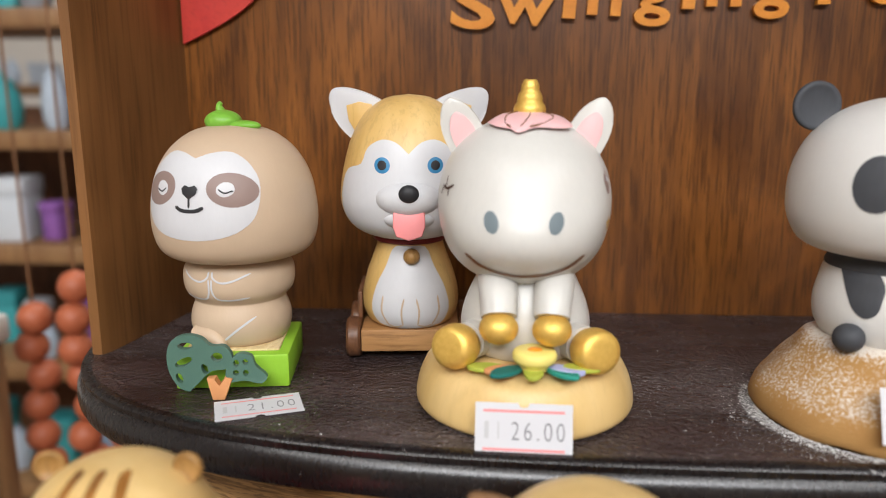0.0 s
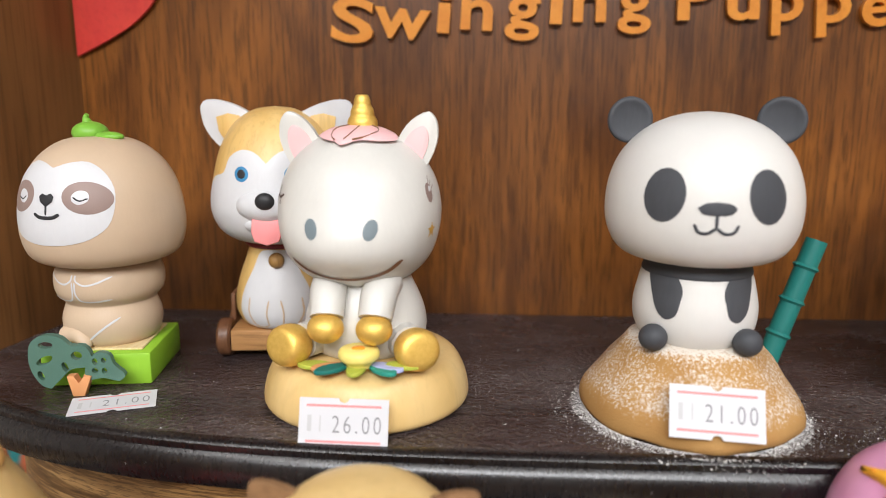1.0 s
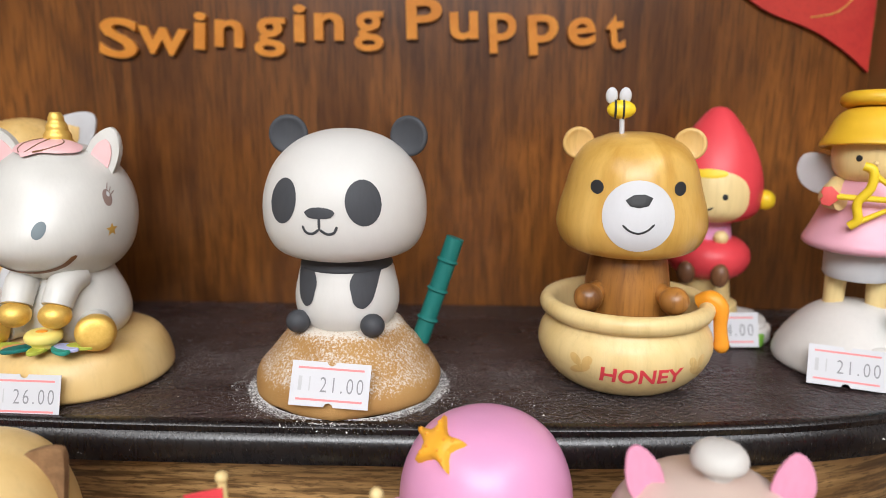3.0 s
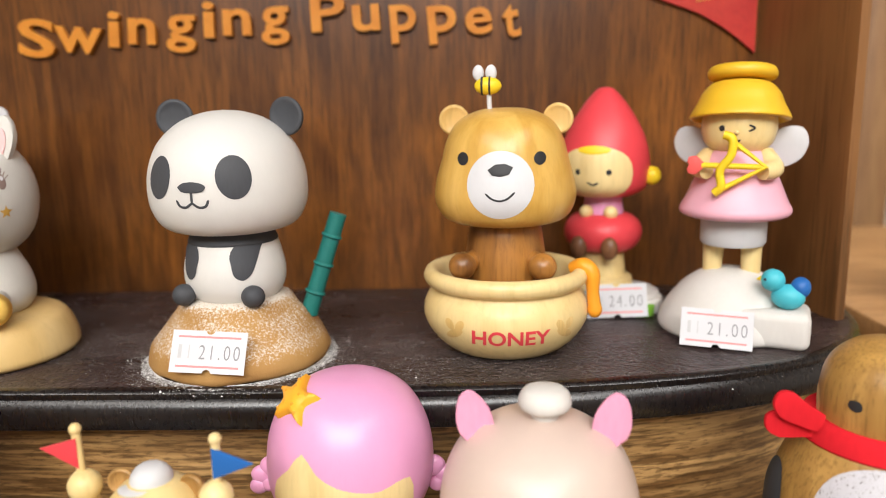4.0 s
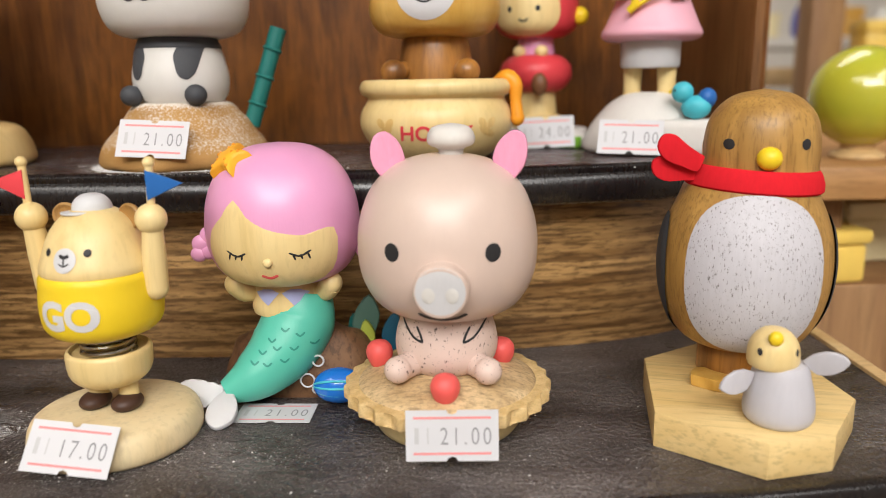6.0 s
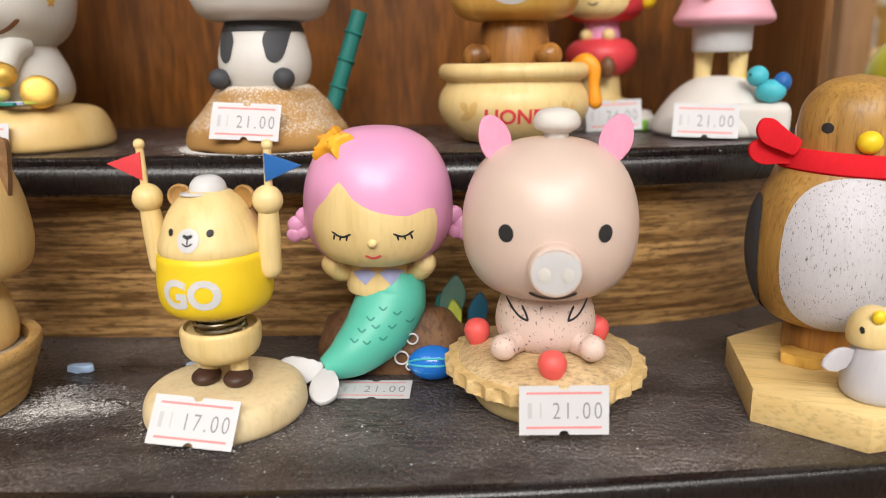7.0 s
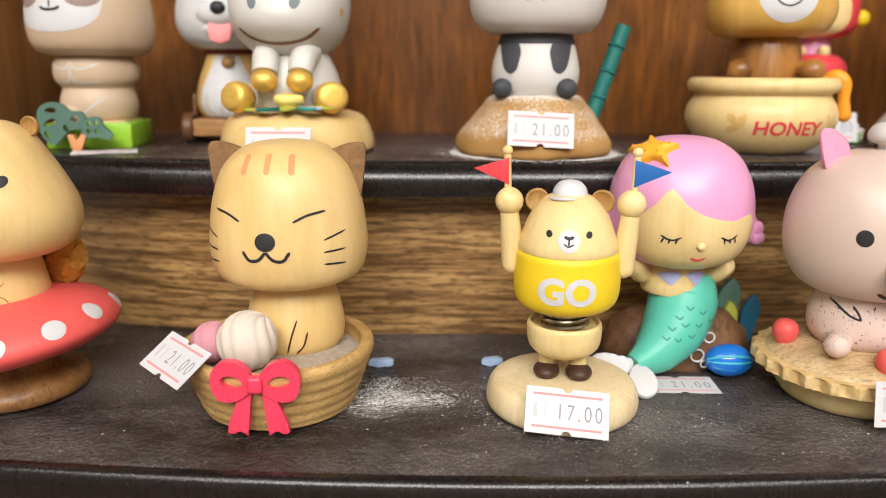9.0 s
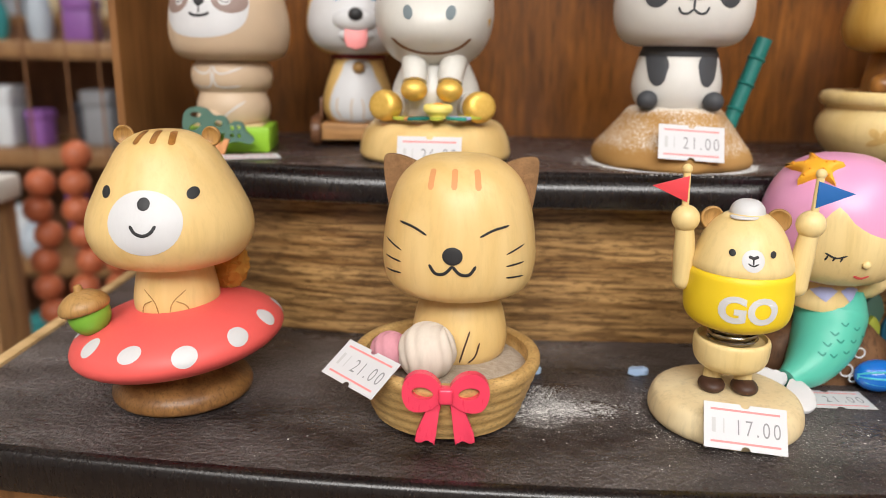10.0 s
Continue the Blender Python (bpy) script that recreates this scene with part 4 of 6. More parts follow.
def honey_bear_toy(x, y, rz):
    o = stand("bear_toy", x, y, UP, rz, "honey-coloured wooden bear toy sitting in a round honey pot", "toy figure", "wooden toys", 0.96, 0.96)
    pot = lathe([(0, 0), (15, 0), (19, 0.8), (25, 5.6), (28.4, 12), (27.8, 17), (25.6, 20.6), (25.3, 21.6), (27.4, 22.8), (28.3, 25), (27.3, 27.2), (25.4, 27.8), (23.6, 26.8), (22.8, 24), (22.4, 18), (20, 10), (0, 8)], 56, 3, 0.965, 0.965)
    t = tree_of(pot)
    pt = part("honey_pot", pot, MAPLE, o, "pale wooden honey pot")
    r = -rz
    part("word_honey", lettered(t, "HONEY", 6.7, 0, 8.0, r, 0.14, 0.16, 1.04), RED, pt, "red word HONEY")
    for s in (-1, 1):
        bee = merged(spot(t, oval(s * 17, 10.6, 2.9, 1.4, -s * 35, 16), r, 0.14, 3), spot(t, oval(s * 17 - 1.4, 13.4, 1.2, 1.9, 30, 14), r, 0.15, 3), spot(t, oval(s * 17 + 1.6, 13.4, 1.2, 1.9, -30, 14), r, 0.16, 3))
        part("bee_print", bee, TAN, pt, "pale brown bee print")
    part("honey_drip", merged(tube([(22.5, -1, 26.5), (25.5, -3, 28.2), (28.2, -4, 26), (28.6, -4.5, 20), (29.3, -5, 14.5)], [2.6, 2.8, 2.6, 2.0, 2.2], 14), ball(29.3, -5, 14.2, 2.4, 2.2, 2.8)), ORANGE, pt, "orange honey drip")
    bd = part("body", lathe([(0, 8.5), (13, 9), (13.6, 25), (12.6, 36), (10.5, 43), (0, 43)], 40, 3), CHESTNUT, o)
    for s in (-1, 1):
        part("paw", merged(tube([(s * 9.5, -8, 31), (s * 12.4, -13.5, 30.2)], [3.2, 3.2]), ball(s * 12.6, -14.4, 30.2, 4.4, 4.4, 4.3)), CHESTNUT, bd, "dark brown paw")
    head = lathe([(0, 42), (13.5, 42.2), (20, 44.4), (22.9, 50), (22.5, 56), (20.5, 63), (18.9, 69), (15.3, 75), (8, 78.6), (0, 79.3)])
    t = tree_of(head)
    hd = part("head", head, HONEYWOOD, o)
    part("muzzle", spot(t, oval(0, 56.6, 10.1, 10.1, 0, 36), 0, 0.2, 6), WHITE, hd, "round white muzzle")
    part("nose", spot(t, [(-3.8, 61), (-1.5, 62.6), (1.5, 62.8), (3.8, 61.8), (2.6, 59.6), (0, 59), (-2.4, 59.4)], 0, 0.5, 3), BLACK, hd)
    line("mouth", t, [(-4.4, 54.2), (-2.4, 52.6), (0, 52), (2.4, 52.8), (4.4, 54.6)], 0.6, BLACK, hd, 0, 0.34)
    for s in (-1, 1):
        face_dot("eye", t, s * 11.6, 64.2, 1.8, 2.0, BLACK, hd, 0, 0, 0.25)
        part("ear", disc_ear(s * 16.8, 3, 75.4, 5.0, 3, -s * 10), TAN, hd)
    b = part("bee", ball(-5, -4, 86, 4.3, 2.6, 2.8), YELLOW, hd, "small yellow bee on a stalk")
    part("stalk", tube([(-4.4, -4, 77), (-4.8, -4, 85)], 0.8), WHITE, b)
    for k in (-1.8, 0.6):
        part("stripe", turn(ring(2.62 if k else 2.9, 0.35, 0, 24, 8), Matrix.Translation((-5 + k, -4, 86)) @ Matrix.Rotation(radians(90), 4, "Y") @ Matrix.Diagonal((1.02, 0.95, 1, 1))), BLACK, b)
    for k in (-1, 1):
        part("wing", ball(-6 + k * 2, -4, 90, 1.8, 0.9, 2.5), WHITE, b)


def hooded_girl_toy(x, y, rz):
    o = stand("girl_toy", x, y, UP, rz, "wooden girl doll in red pointed hood sitting on red apple", "toy figure", "wooden toys", 0.98, 0.965)
    part("cloud_base", merged(slab(oval(3, -1, 19, 13.5, 0, 40, 2.4), 0, 7.6, 1.2, 3), slab(oval(13, -3, 11, 10, 0, 30), 0, 6, 1, 3)), CLAYWHITE, o, "white rounded base")
    part("leaf", slab(oval(17, -11, 5.5, 3.5, 20, 20), 0.1, 4.5, 0.5), GREEN, o)
    part("stand_disc", lathe([(0, 7), (11, 7), (12, 8.5), (11.5, 12), (9, 13), (8, 23), (0, 23)], 36, 0), MAPLE, o)
    hood = lathe([(0, 44), (10.5, 44.2), (15.6, 47.5), (17, 54.5), (16.2, 62), (13.6, 69.6), (9.6, 76.6), (5.6, 82), (2.6, 84.8), (0, 85.4)])
    t = tree_of(hood)
    pieces = [(hood, 0), (spot(t, oval(0, 54, 13, 9.6, 0, 36, 2.5), 0, 0.3, 6), 1)]
    pieces += [(spot(t, oval(s * 5.6, 54.4, 0.9, 1.1), 0, 0.5, 3), 2) for s in (-1, 1)]
    pieces += [(ball(0, -16.2, 53, 0.9, 0.9, 0.8, 12, 8), 1), (stroke(t, [(-2, 50.6), (0, 49.7), (2, 50.6)], 0.7, 0, 0.5), 2), (spot(t, oval(0, 62.4, 6, 1.6, 0, 20), 0, 0.45, 3), 4)]
    pieces += [(ball(17.8, 1, 52, 3.4, 3.2, 3.6), 4), (lathe([(0, 35), (7.4, 35.5), (7.2, 41), (6.4, 45), (0, 45)], 32, 2), 5)]
    pieces += [(ball(s * 4.6, -7.4, 38.2, 2.7), 1) for s in (-1, 1)] + [(ball(s * 5.8, -13.6, 25.4, 3.2, 2.6, 4.4), 3) for s in (-1, 1)]
    part("figure", merged(*pieces), [RED, MAPLE, BLACK, WALNUT, YELLOW, PINK], o)
    part("apple", lathe([(0, 23.5), (6, 22), (11.5, 23.5), (14.6, 28), (14.2, 33), (10, 36.8), (4, 36.6), (0, 35.4)], 40, 4), RED, o, "glossy red apple")


def angel_toy(x, y, rz):
    o = stand("angel_toy", x, y, UP, rz, "wooden angel doll in pink dress with yellow bow, white cloud", "toy figure", "wooden toys", 0.955, 0.955)
    part("cloud_base", merged(lathe([(0, 0), (22.5, 0), (24.3, 1.6), (23.5, 6), (20, 12), (14.5, 18), (8, 21.6), (0, 22.2)], 48, 4), block(3, 26, -21, -2, 0, 12.6, 3, 4)), CLAYWHITE, o, "white cloud-shaped base")
    lean = Matrix.Translation((0, 0, 76)) @ Matrix.Rotation(radians(-9), 4, "X") @ Matrix.Translation((0, 0, -76))
    head = lathe([(0, 62), (6, 62.4), (10.6, 65.6), (12.2, 71), (11.6, 76), (8, 81), (0, 83)], 40, 3)
    t = tree_of(head)
    hair = turn(lathe([(0, 79), (11.4, 75.4), (15, 73.6), (16.2, 74), (15.9, 75.4), (14, 79), (12.2, 83), (9, 86), (0, 87)], 44, 3), lean)
    halo = turn(lathe([(0, 87), (9.5, 87), (11, 88), (11.2, 89.6), (10.2, 91.2), (8, 91.6), (0, 91.4)], 40, 3), lean)
    pieces = [(head, 1), (hair, 3), (halo, 3), (lathe([(0, 40.6), (15.5, 40.8), (18, 42), (18.4, 43.6), (17, 46.4), (14.2, 53), (11.6, 59), (8, 64), (0, 65)], 44, 3), 0)]
    pieces += [(lathe([(0, 31), (10.2, 31), (10.9, 32), (11, 42), (0, 42)], 36, 0), 2)]
    pieces += [(tube([(s * 6.4, 0, 20), (s * 6.2, 0, 32)], [3.2, 3.6], 16, 2), 1) for s in (-1, 1)]
    pieces += [(spot(t, oval(-4.6, 71.4, 0.9, 1.0), 0, 0.3, 3), 4), (stroke(t, [(3.6, 72.4), (5.4, 71.4), (3.6, 70.4)], 0.6, 0, 0.3), 4), (stroke(t, [(-1.2, 67.6), (0, 67), (1.2, 67.6)], 0.6, 0, 0.3), 4), (ball(0, -12.2, 70, 0.9, 0.9, 0.8, 12, 8), 1)]
    pieces += [(tube([(s * 9, -2, 62), (s * 12, -9, 58), (s * 8.5, -13.5, 57.5)], [3, 3, 2.8]), 1) for s in (-1, 1)]
    for s in (-1, 1):
        wing = [(0, -4), (6, -6), (12, -4), (15, 1), (14, 6), (8, 7.5), (2, 4.5)]
        sh = [q.to_2d() for q in curve_through([(s * a, b, 0) for a, b in wing + wing[:1]], 3)[:-1]]
        pieces.append((turn(plate(sh, 2, 0.5), Matrix.Translation((s * 7.5, 6, 62)) @ Matrix.Rotation(radians(-s * 12), 4, "Y")), 2))
    part("figure", merged(*pieces), [ROSE, MAPLE, WHITE, HAIRGOLD, BLACK], o)
    bow = merged(tube([(-3.5, -17, 69.5), (-1, -17.3, 68.5), (-1, -17.5, 63), (-4.2, -17.5, 58), (-3.6, -17.5, 52.5), (-5.6, -17, 50.5)], 1.4), tube([(-3, -17, 69.2), (9.5, -16.5, 59.2), (-5, -17, 51)], 1.0, 10, 0), tube([(-10, -16.8, 59.6), (9.5, -16.5, 59.2)], 0.95, 10, 0))
    bw = part("bow", bow, YELLOW, o, "yellow bow with its arrow")
    heart = [(0, -2.6), (2.6, 0.2), (2.3, 2.2), (0.8, 2.6), (0, 1.6), (-0.8, 2.6), (-2.3, 2.2), (-2.6, 0.2)]
    part("heart_tip", turn(plate([(b * -1.2 - 11.5, a * 1.2 + 59.6) for a, b in heart], 1.6, 0.3, -17.4), Matrix.Identity(4)), CORAL, bw, "orange-red heart tip")
    bird = stand("bird_ornament", 287.5, 224.5, UP + 12.1, -35, "small turquoise bird ornament perched on the cloud base", "ornament")
    part("body", ball(1.5, 0, 4, 5, 4, 4), SKY, bird)
    hd = part("head", ball(-3, -1, 9, 3.6), SKY, bird)
    part("beak", tube([(-6, -1.6, 9.4), (-7.6, -2, 9)], [0.9, 0.2]), YELLOW, hd)
    part("eye", ball(-4.6, -4, 9.6, 0.5, 0.5, 0.5, 10, 8), BLACK, hd)
    part("wing", ball(4.6, 1.6, 7, 3, 3.4, 3.4), BLUE, bird)


sloth_toy(-49, 243.5, -12)
dog_toy(-2.4, 263, 5)
unicorn_toy(30.6, 224.8, -3)
panda_toy(116.2, 220.7, -8)
honey_bear_toy(200.8, 229, -7)
hooded_girl_toy(240.4, 276, -24)
angel_toy(277.8, 243.5, -23)


# ---- lower shelf toys ----
def squirrel_toy(x, y, rz):
    o = stand("squirrel_toy", x, y, 0, rz, "wooden squirrel toy sitting on a red white-dotted mushroom cap", "toy figure", "wooden toys", 0.965, 0.975)
    part("base", lathe([(0, 0), (18, 0), (20.8, 1.4), (21, 4), (19, 6.6), (15, 9), (13.5, 12), (13.5, 18), (0, 18)], 44, 3), DARKTEAK, o, "turned brown base")
    tilt = Matrix.Translation((0, 0, 18)) @ Matrix.Rotation(radians(-6.5), 4, "Y") @ Matrix.Translation((0, 0, -18))
    cap = turn(lathe([(0, 12.5), (18, 13), (28, 15), (31.8, 18.6), (30.6, 22.5), (24, 27), (14, 29.8), (0, 30.4)], 56, 5), tilt)
    t = tree_of(cap)
    cp = part("mushroom_cap", cap, CORAL, o, "red mushroom cap with white dots")
    for a, w, ru, rw in ((-40, 10.5, 2.6, 2.4), (-9, 11, 2.8, 2.0), (20, 10, 2.9, 2.4), (50, 12.4, 2.8, 2.2), (78, 14, 2.6, 2.2), (-75, 10, 2.6, 2.2), (110, 12, 2.8, 2.2), (150, 12, 2.8, 2.2), (-120, 10, 2.8, 2.2)):
        part("dot", spot(t, oval(0, w, ru * 1.22, rw * 1.25, 20, 20), (a, 25, 20), 0.2, 4), WHITE, cp)
    body = lathe([(0, 27.5), (11.4, 27.6), (12.6, 30.5), (12, 36), (10.8, 42), (10.2, 47), (0, 47)], 40, 3)
    t = tree_of(body)
    bd = part("body", body, BEECH, o)
    for s in (-1, 1):
        line("leg_line", t, [(s * 1.5, 29.4), (s * 2.5, 33), (s * 6, 36.5)], 0.35, TEAK, bd)
        line("leg_line", t, [(s * 7, 29.2), (s * 6, 32), (s * 3.4, 33.5)], 0.35, TEAK, bd)
    head = lathe([(0, 42.6), (13, 42.8), (20, 45), (23.6, 51), (23.6, 57), (20.6, 64.4), (16.6, 71.6), (12.6, 77.6), (6.6, 81), (0, 81.6)])
    t = tree_of(head)
    hd = part("head", head, BEECH, o)
    part("muzzle", spot(t, oval(0, 58.6, 10.1, 8.5, 0, 36), 0, 0.18, 6), WHITE, hd, "white oval muzzle")
    face_dot("nose", t, 0, 63.6, 1.7, 1.7, BLACK, hd, 0, 0, 0.4)
    line("mouth", t, [(-3.4, 58.2), (-2, 56.3), (0, 55.6), (2, 56.3), (3.4, 58.2)], 0.9, BLACK, hd, 0, 0.34)
    for s in (-1, 1):
        face_dot("eye", t, s * 11.8, 66, 1.5, 1.6, BLACK, hd)
        part("ear", disc_ear(s * 12.6, 1, 79.6, 2.9, 2.2, -s * 10), TEAK, hd)
    for k in (-4.6, 0, 4.6):
        line("stripe", t, [(k * 1.1, 73.6), (k, 76.5), (k * 0.85, 79.4)], 1.8, CHESTNUT, hd, (0, 22, 70), 0.16)
    tail = ball(12, 14, 38, 6.5, 6.5, 8.5, 40, 28)
    part("tail", rough_up(rough_up(tail, 1.1, 1.2), 0.7, 0.5, 3), FUR, o, "fluffy orange tail")
    ac = part("acorn", ball(-21.5, -13, 30, 6, 5.8, 6.6), GREEN, o, "green acorn with a wooden cap")
    part("acorn_cap", turn(lathe([(0, 0), (5.6, -0.6), (6.4, 0.6), (5.6, 2.6), (3, 4.4), (1.2, 5), (1, 6.2), (0, 6.6)], 32, 3), Matrix.Translation((-22.2, -13.6, 31.6)) @ Matrix.Scale(1.12, 4) @ Matrix.Rotation(radians(-14), 4, "Y")), TEAK, ac)


def cat_toy(x, y, rz):
    o = stand("cat_toy", x, y, 0, rz, "smiling beech cat toy sitting in a round wooden basket", "toy figure", "wooden toys")
    prof = [(0, 0), (19.6, 0), (21.3, 0.8)]
    for i in range(11):
        f = i / 10
        prof.append((21.6 + 5.6 * f + (0.28 if i % 2 else -0.1), 1.6 + 15.6 * f))
    bk = lathe(prof + [(26.6, 18.4), (25, 18.7), (23.6, 18), (23.2, 14), (0, 13.8)], 60, 2)
    b = part("basket", bk, BASKET, o, "turned wooden basket with rope grooves")
    part("filling", rough_up(lathe([(0, 14.9), (12, 15), (20, 14.6), (23.3, 14.2)], 60, 5), 0.35, 1.4), DUSTY, b, "dusty grey-brown filling")
    body = lathe([(0, 14.4), (12.5, 14.6), (14.2, 19), (13.2, 27), (11, 34), (10, 39), (0, 39)], 40, 3, at=(3.2, 8.6, 0))
    t = tree_of(body)
    bd = part("body", body, BEECH, o)
    line("paw_line", t, [(3.8, 16), (5.2, 21), (6.6, 25.5)], 0.5, DARKBROWN, bd)
    line("paw_line", t, [(6.2, 15.8), (8.2, 18), (9.4, 22)], 0.5, DARKBROWN, bd)
    line("paw_line", t, [(-3, 16), (-4, 21), (-6, 25.5)], 0.5, DARKBROWN, bd)
    head = lathe([(0, 34.4), (14.5, 34.6), (20, 37), (22, 43), (21.8, 51), (20.2, 60), (17, 67.6), (10.8, 72.8), (0, 74.6)], at=(2.6, 8, 0))
    t = tree_of(head)
    hd = part("head", head, BEECH, o)
    face_dot("nose", t, 1.7, 49.8, 2.7, 2.4, BLACK, hd, 0, 0, 0.4)
    for s in (-1, 1):
        line("mouth", t, [(1.7, 47.2), (1.7 + s * 2, 45.1), (1.7 + s * 4.4, 44.9), (1.7 + s * 6.2, 47.2)], 0.85, BLACK, hd, 0, 0.24)
        line("eye", t, [(1.7 + s * 7, 54.8), (1.7 + s * 10.5, 56.4), (1.7 + s * 14.6, 57.2)], 0.65, BLACK, hd, 0, 0.24)
        for z0, z1 in ((49.6, 51.4), (46.4, 46.6), (43.2, 42.6)):
            line("whisker", t, [(1.7 + s * 14.2, z0), (1.7 + s * 19, z1)], 0.5, BLACK, hd, 0, 0.24)
        ear = rounded([(-5.4, -9), (-6.8, 2), (-6.6, 6.2), (-4.4, 6.8), (2, 5), (6.4, 2), (5, -6)])
        part("ear", turn(plate([(-s * a, b) if s > 0 else (a, b) for a, b in ear], 2, 0.3), Matrix.Translation((2.6 + s * 15.2, 8, 66.8))), SUEDE, hd, "brown suede pointed ear")
    for k in (-6.4, 0, 6.4):
        line("stripe", t, [(1.6 + k, 64.6), (1.6 + k * 0.95, 68), (1.6 + k * 0.9, 70.4)], 1.6, PEACH, hd, (0, 12, 66), 0.16)


def yarn_ball(x, y, z, r, mat, label):
    bm = ball(0, 0, 0, r, r, r, 60, 36)
    for v in bm.verts:
        a = math.atan2(v.co.y, v.co.x)
        v.co *= 1 + 0.075 * abs(math.sin(4.5 * a + v.co.z / r * 4.5)) - 0.04
    ob = link("yarn_ball", turn(bm, Matrix.Rotation(radians(-18), 4, "X") @ Matrix.Rotation(radians(32), 4, "Y")), mat)
    ob.matrix_world = Matrix.Translation(V(x, y, z))
    tagged(ob, label, "yarn ball", "yarn balls")


def ribbon_bow(x, y, z, rz):
    o = stand("ribbon_bow", x, y, z, rz, "glossy rose red bow stuck on the basket front", "bow", "", 0.965, 0.965)
    for s in (-1, 1):
        loop = rounded([(s * 1, -1.8), (s * 1.2, 2.4), (s * 4, 5.6), (s * 8, 6.2), (s * 11, 3.8), (s * 11.6, -0.5), (s * 9.6, -4.4), (s * 5, -4.6)])
        hole = oval(s * 6.2, 0.6, 2.9, 1.7, s * 12, 20)
        bm = cutout(loop, [hole], 2.6, -2.6)
        bmesh.ops.remove_doubles(bm, verts=bm.verts[:], dist=0.001)
        part("loop", bm, BOWRED, o)
        tail = rounded([(s * 0.6, -1), (s * 3.6, -2), (s * 6.4, -8), (s * 8.2, -14), (s * 6.2, -14.4), (s * 4.6, -13), (s * 2.8, -15.2), (s * 2.6, -10)], 2)
        part("tail", plate(tail, 2, 0.4, -1.8), BOWRED, o)
    part("knot", block(-2, 2, -4, -0.4, -2.2, 2.4, 0.9, 3), BOWRED, o)


def cheering_bear_toy(x, y, rz):
    o = stand("cheer_bear_toy", x, y, 0, rz, "wooden bear toy in yellow jersey waving two small flags", "toy figure", "wooden toys")
    part("base", lathe([(0, 0), (19.6, 0), (21.2, 1.6), (21.3, 4.6), (19.9, 7.8), (16.6, 9.1), (0, 9.3)], 56, 4), BLEACHED, o, "round pale maple base")
    for s in (-1, 1):
        lg = part("leg", tube([(s * 4.3, 0, 10), (s * 4.1, 0, 18)], 2.5, 16, 2), MAPLE, o)
        part("shoe", ball(s * 4.5, -1.6, 11, 3.7, 4.6, 2.3), DARKBROWN, lg, "dark brown shoe")
    part("shorts", lathe([(0, 16), (6.5, 16), (9.6, 18.4), (10.4, 22.4), (10.2, 25), (9.4, 25.4), (8.8, 24.4), (0, 23.6)], 40, 3), MAPLE, o)
    part("spring", tube([(6.4 * math.cos(k * 0.5), 6.4 * math.sin(k * 0.5), 24 + 6.6 * k / 52) for k in range(53)], 0.62, 8, 1), STEEL, o, "coiled steel spring")
    jersey = lathe([(0, 27), (10.8, 27.2), (13.6, 29.4), (14.5, 34), (14.2, 39.5), (13.4, 43.2), (0, 43.3)], 56, 4)
    t = tree_of(jersey)
    js = part("jersey", jersey, YELLOW, o, "yellow jersey")
    part("word_go", lettered(t, "GO", 9.6, 0, 31.6, 0, 0.16, 0.4, 1.0), WHITE, js, "white word GO")
    head = lathe([(0, 43.1), (13.3, 43.3), (12.3, 48.4), (9.8, 54), (5.7, 58), (0, 59.4)], 56, 4)
    t = tree_of(head)
    hd = part("head", head, MAPLE, o)
    part("muzzle", spot(t, oval(0, 48, 2.8, 2.8, 0, 24), 0, 0.3, 4), WHITE, hd)
    line("mouth", t, [(-1.2, 49.1), (0, 48.7), (1.2, 49.1)], 0.8, BLACK, hd, 0, 0.5)
    line("mouth", t, [(0, 48.6), (0, 46.9)], 0.35, BLACK, hd, 0, 0.5)
    line("mouth", t, [(-1.3, 47.3), (0, 46.7), (1.3, 47.3)], 0.35, BLACK, hd, 0, 0.5)
    cp = part("cap", lathe([(4.5, 57.4), (4.7, 58.2), (4.2, 60.2), (2.5, 61.8), (0, 62.2)], 32, 3), WHITE, hd, "small white cap")
    part("brim", slab(oval(-1.6, -4.2, 3.7, 2.8, 0, 20), 57.6, 58.2, 0.2), WHITE, cp)
    for s in (-1, 1):
        face_dot("eye", t, s * 5, 49.6, 0.8, 0.9, BLACK, hd, 0, 0, 0.25)
        part("ear", disc_ear(s * 8.6, 1, 56.2, 3.3, 2.2, -s * 10), TEAK, hd)
        arm = part("arm", merged(tube([(s * 15.6, 0, 38.6), (s * 16.2, -0.5, 47), (s * 16.8, -1, 54.5)], [3.0, 2.9, 2.4], 18), ball(s * 15.6, 0, 38.6, 3.0), ball(s * 16.8, -1.2, 56.2, 3.8, 3.7, 3.8)), MAPLE, o, "raised wooden arm")
        part("flag_stick", merged(tube([(s * 17.2, -1.2, 58), (s * 17.6, -1.2, 69.4)], 1.0, 12, 2), ball(s * 17.6, -1.2, 69.8, 1.4)), MAPLE, arm)
        part("flag", plate([(s * 17, 60.8), (s * 17, 68), (s * 26.4, 65)], 0.7, 0.1, -2.4), RED if s < 0 else BLUE, arm, "red paper flag" if s < 0 else "blue paper flag")
        arm.location = (-s * 0.0007, 0, 0.0026)
    js.location.z = hd.location.z = 0.0026


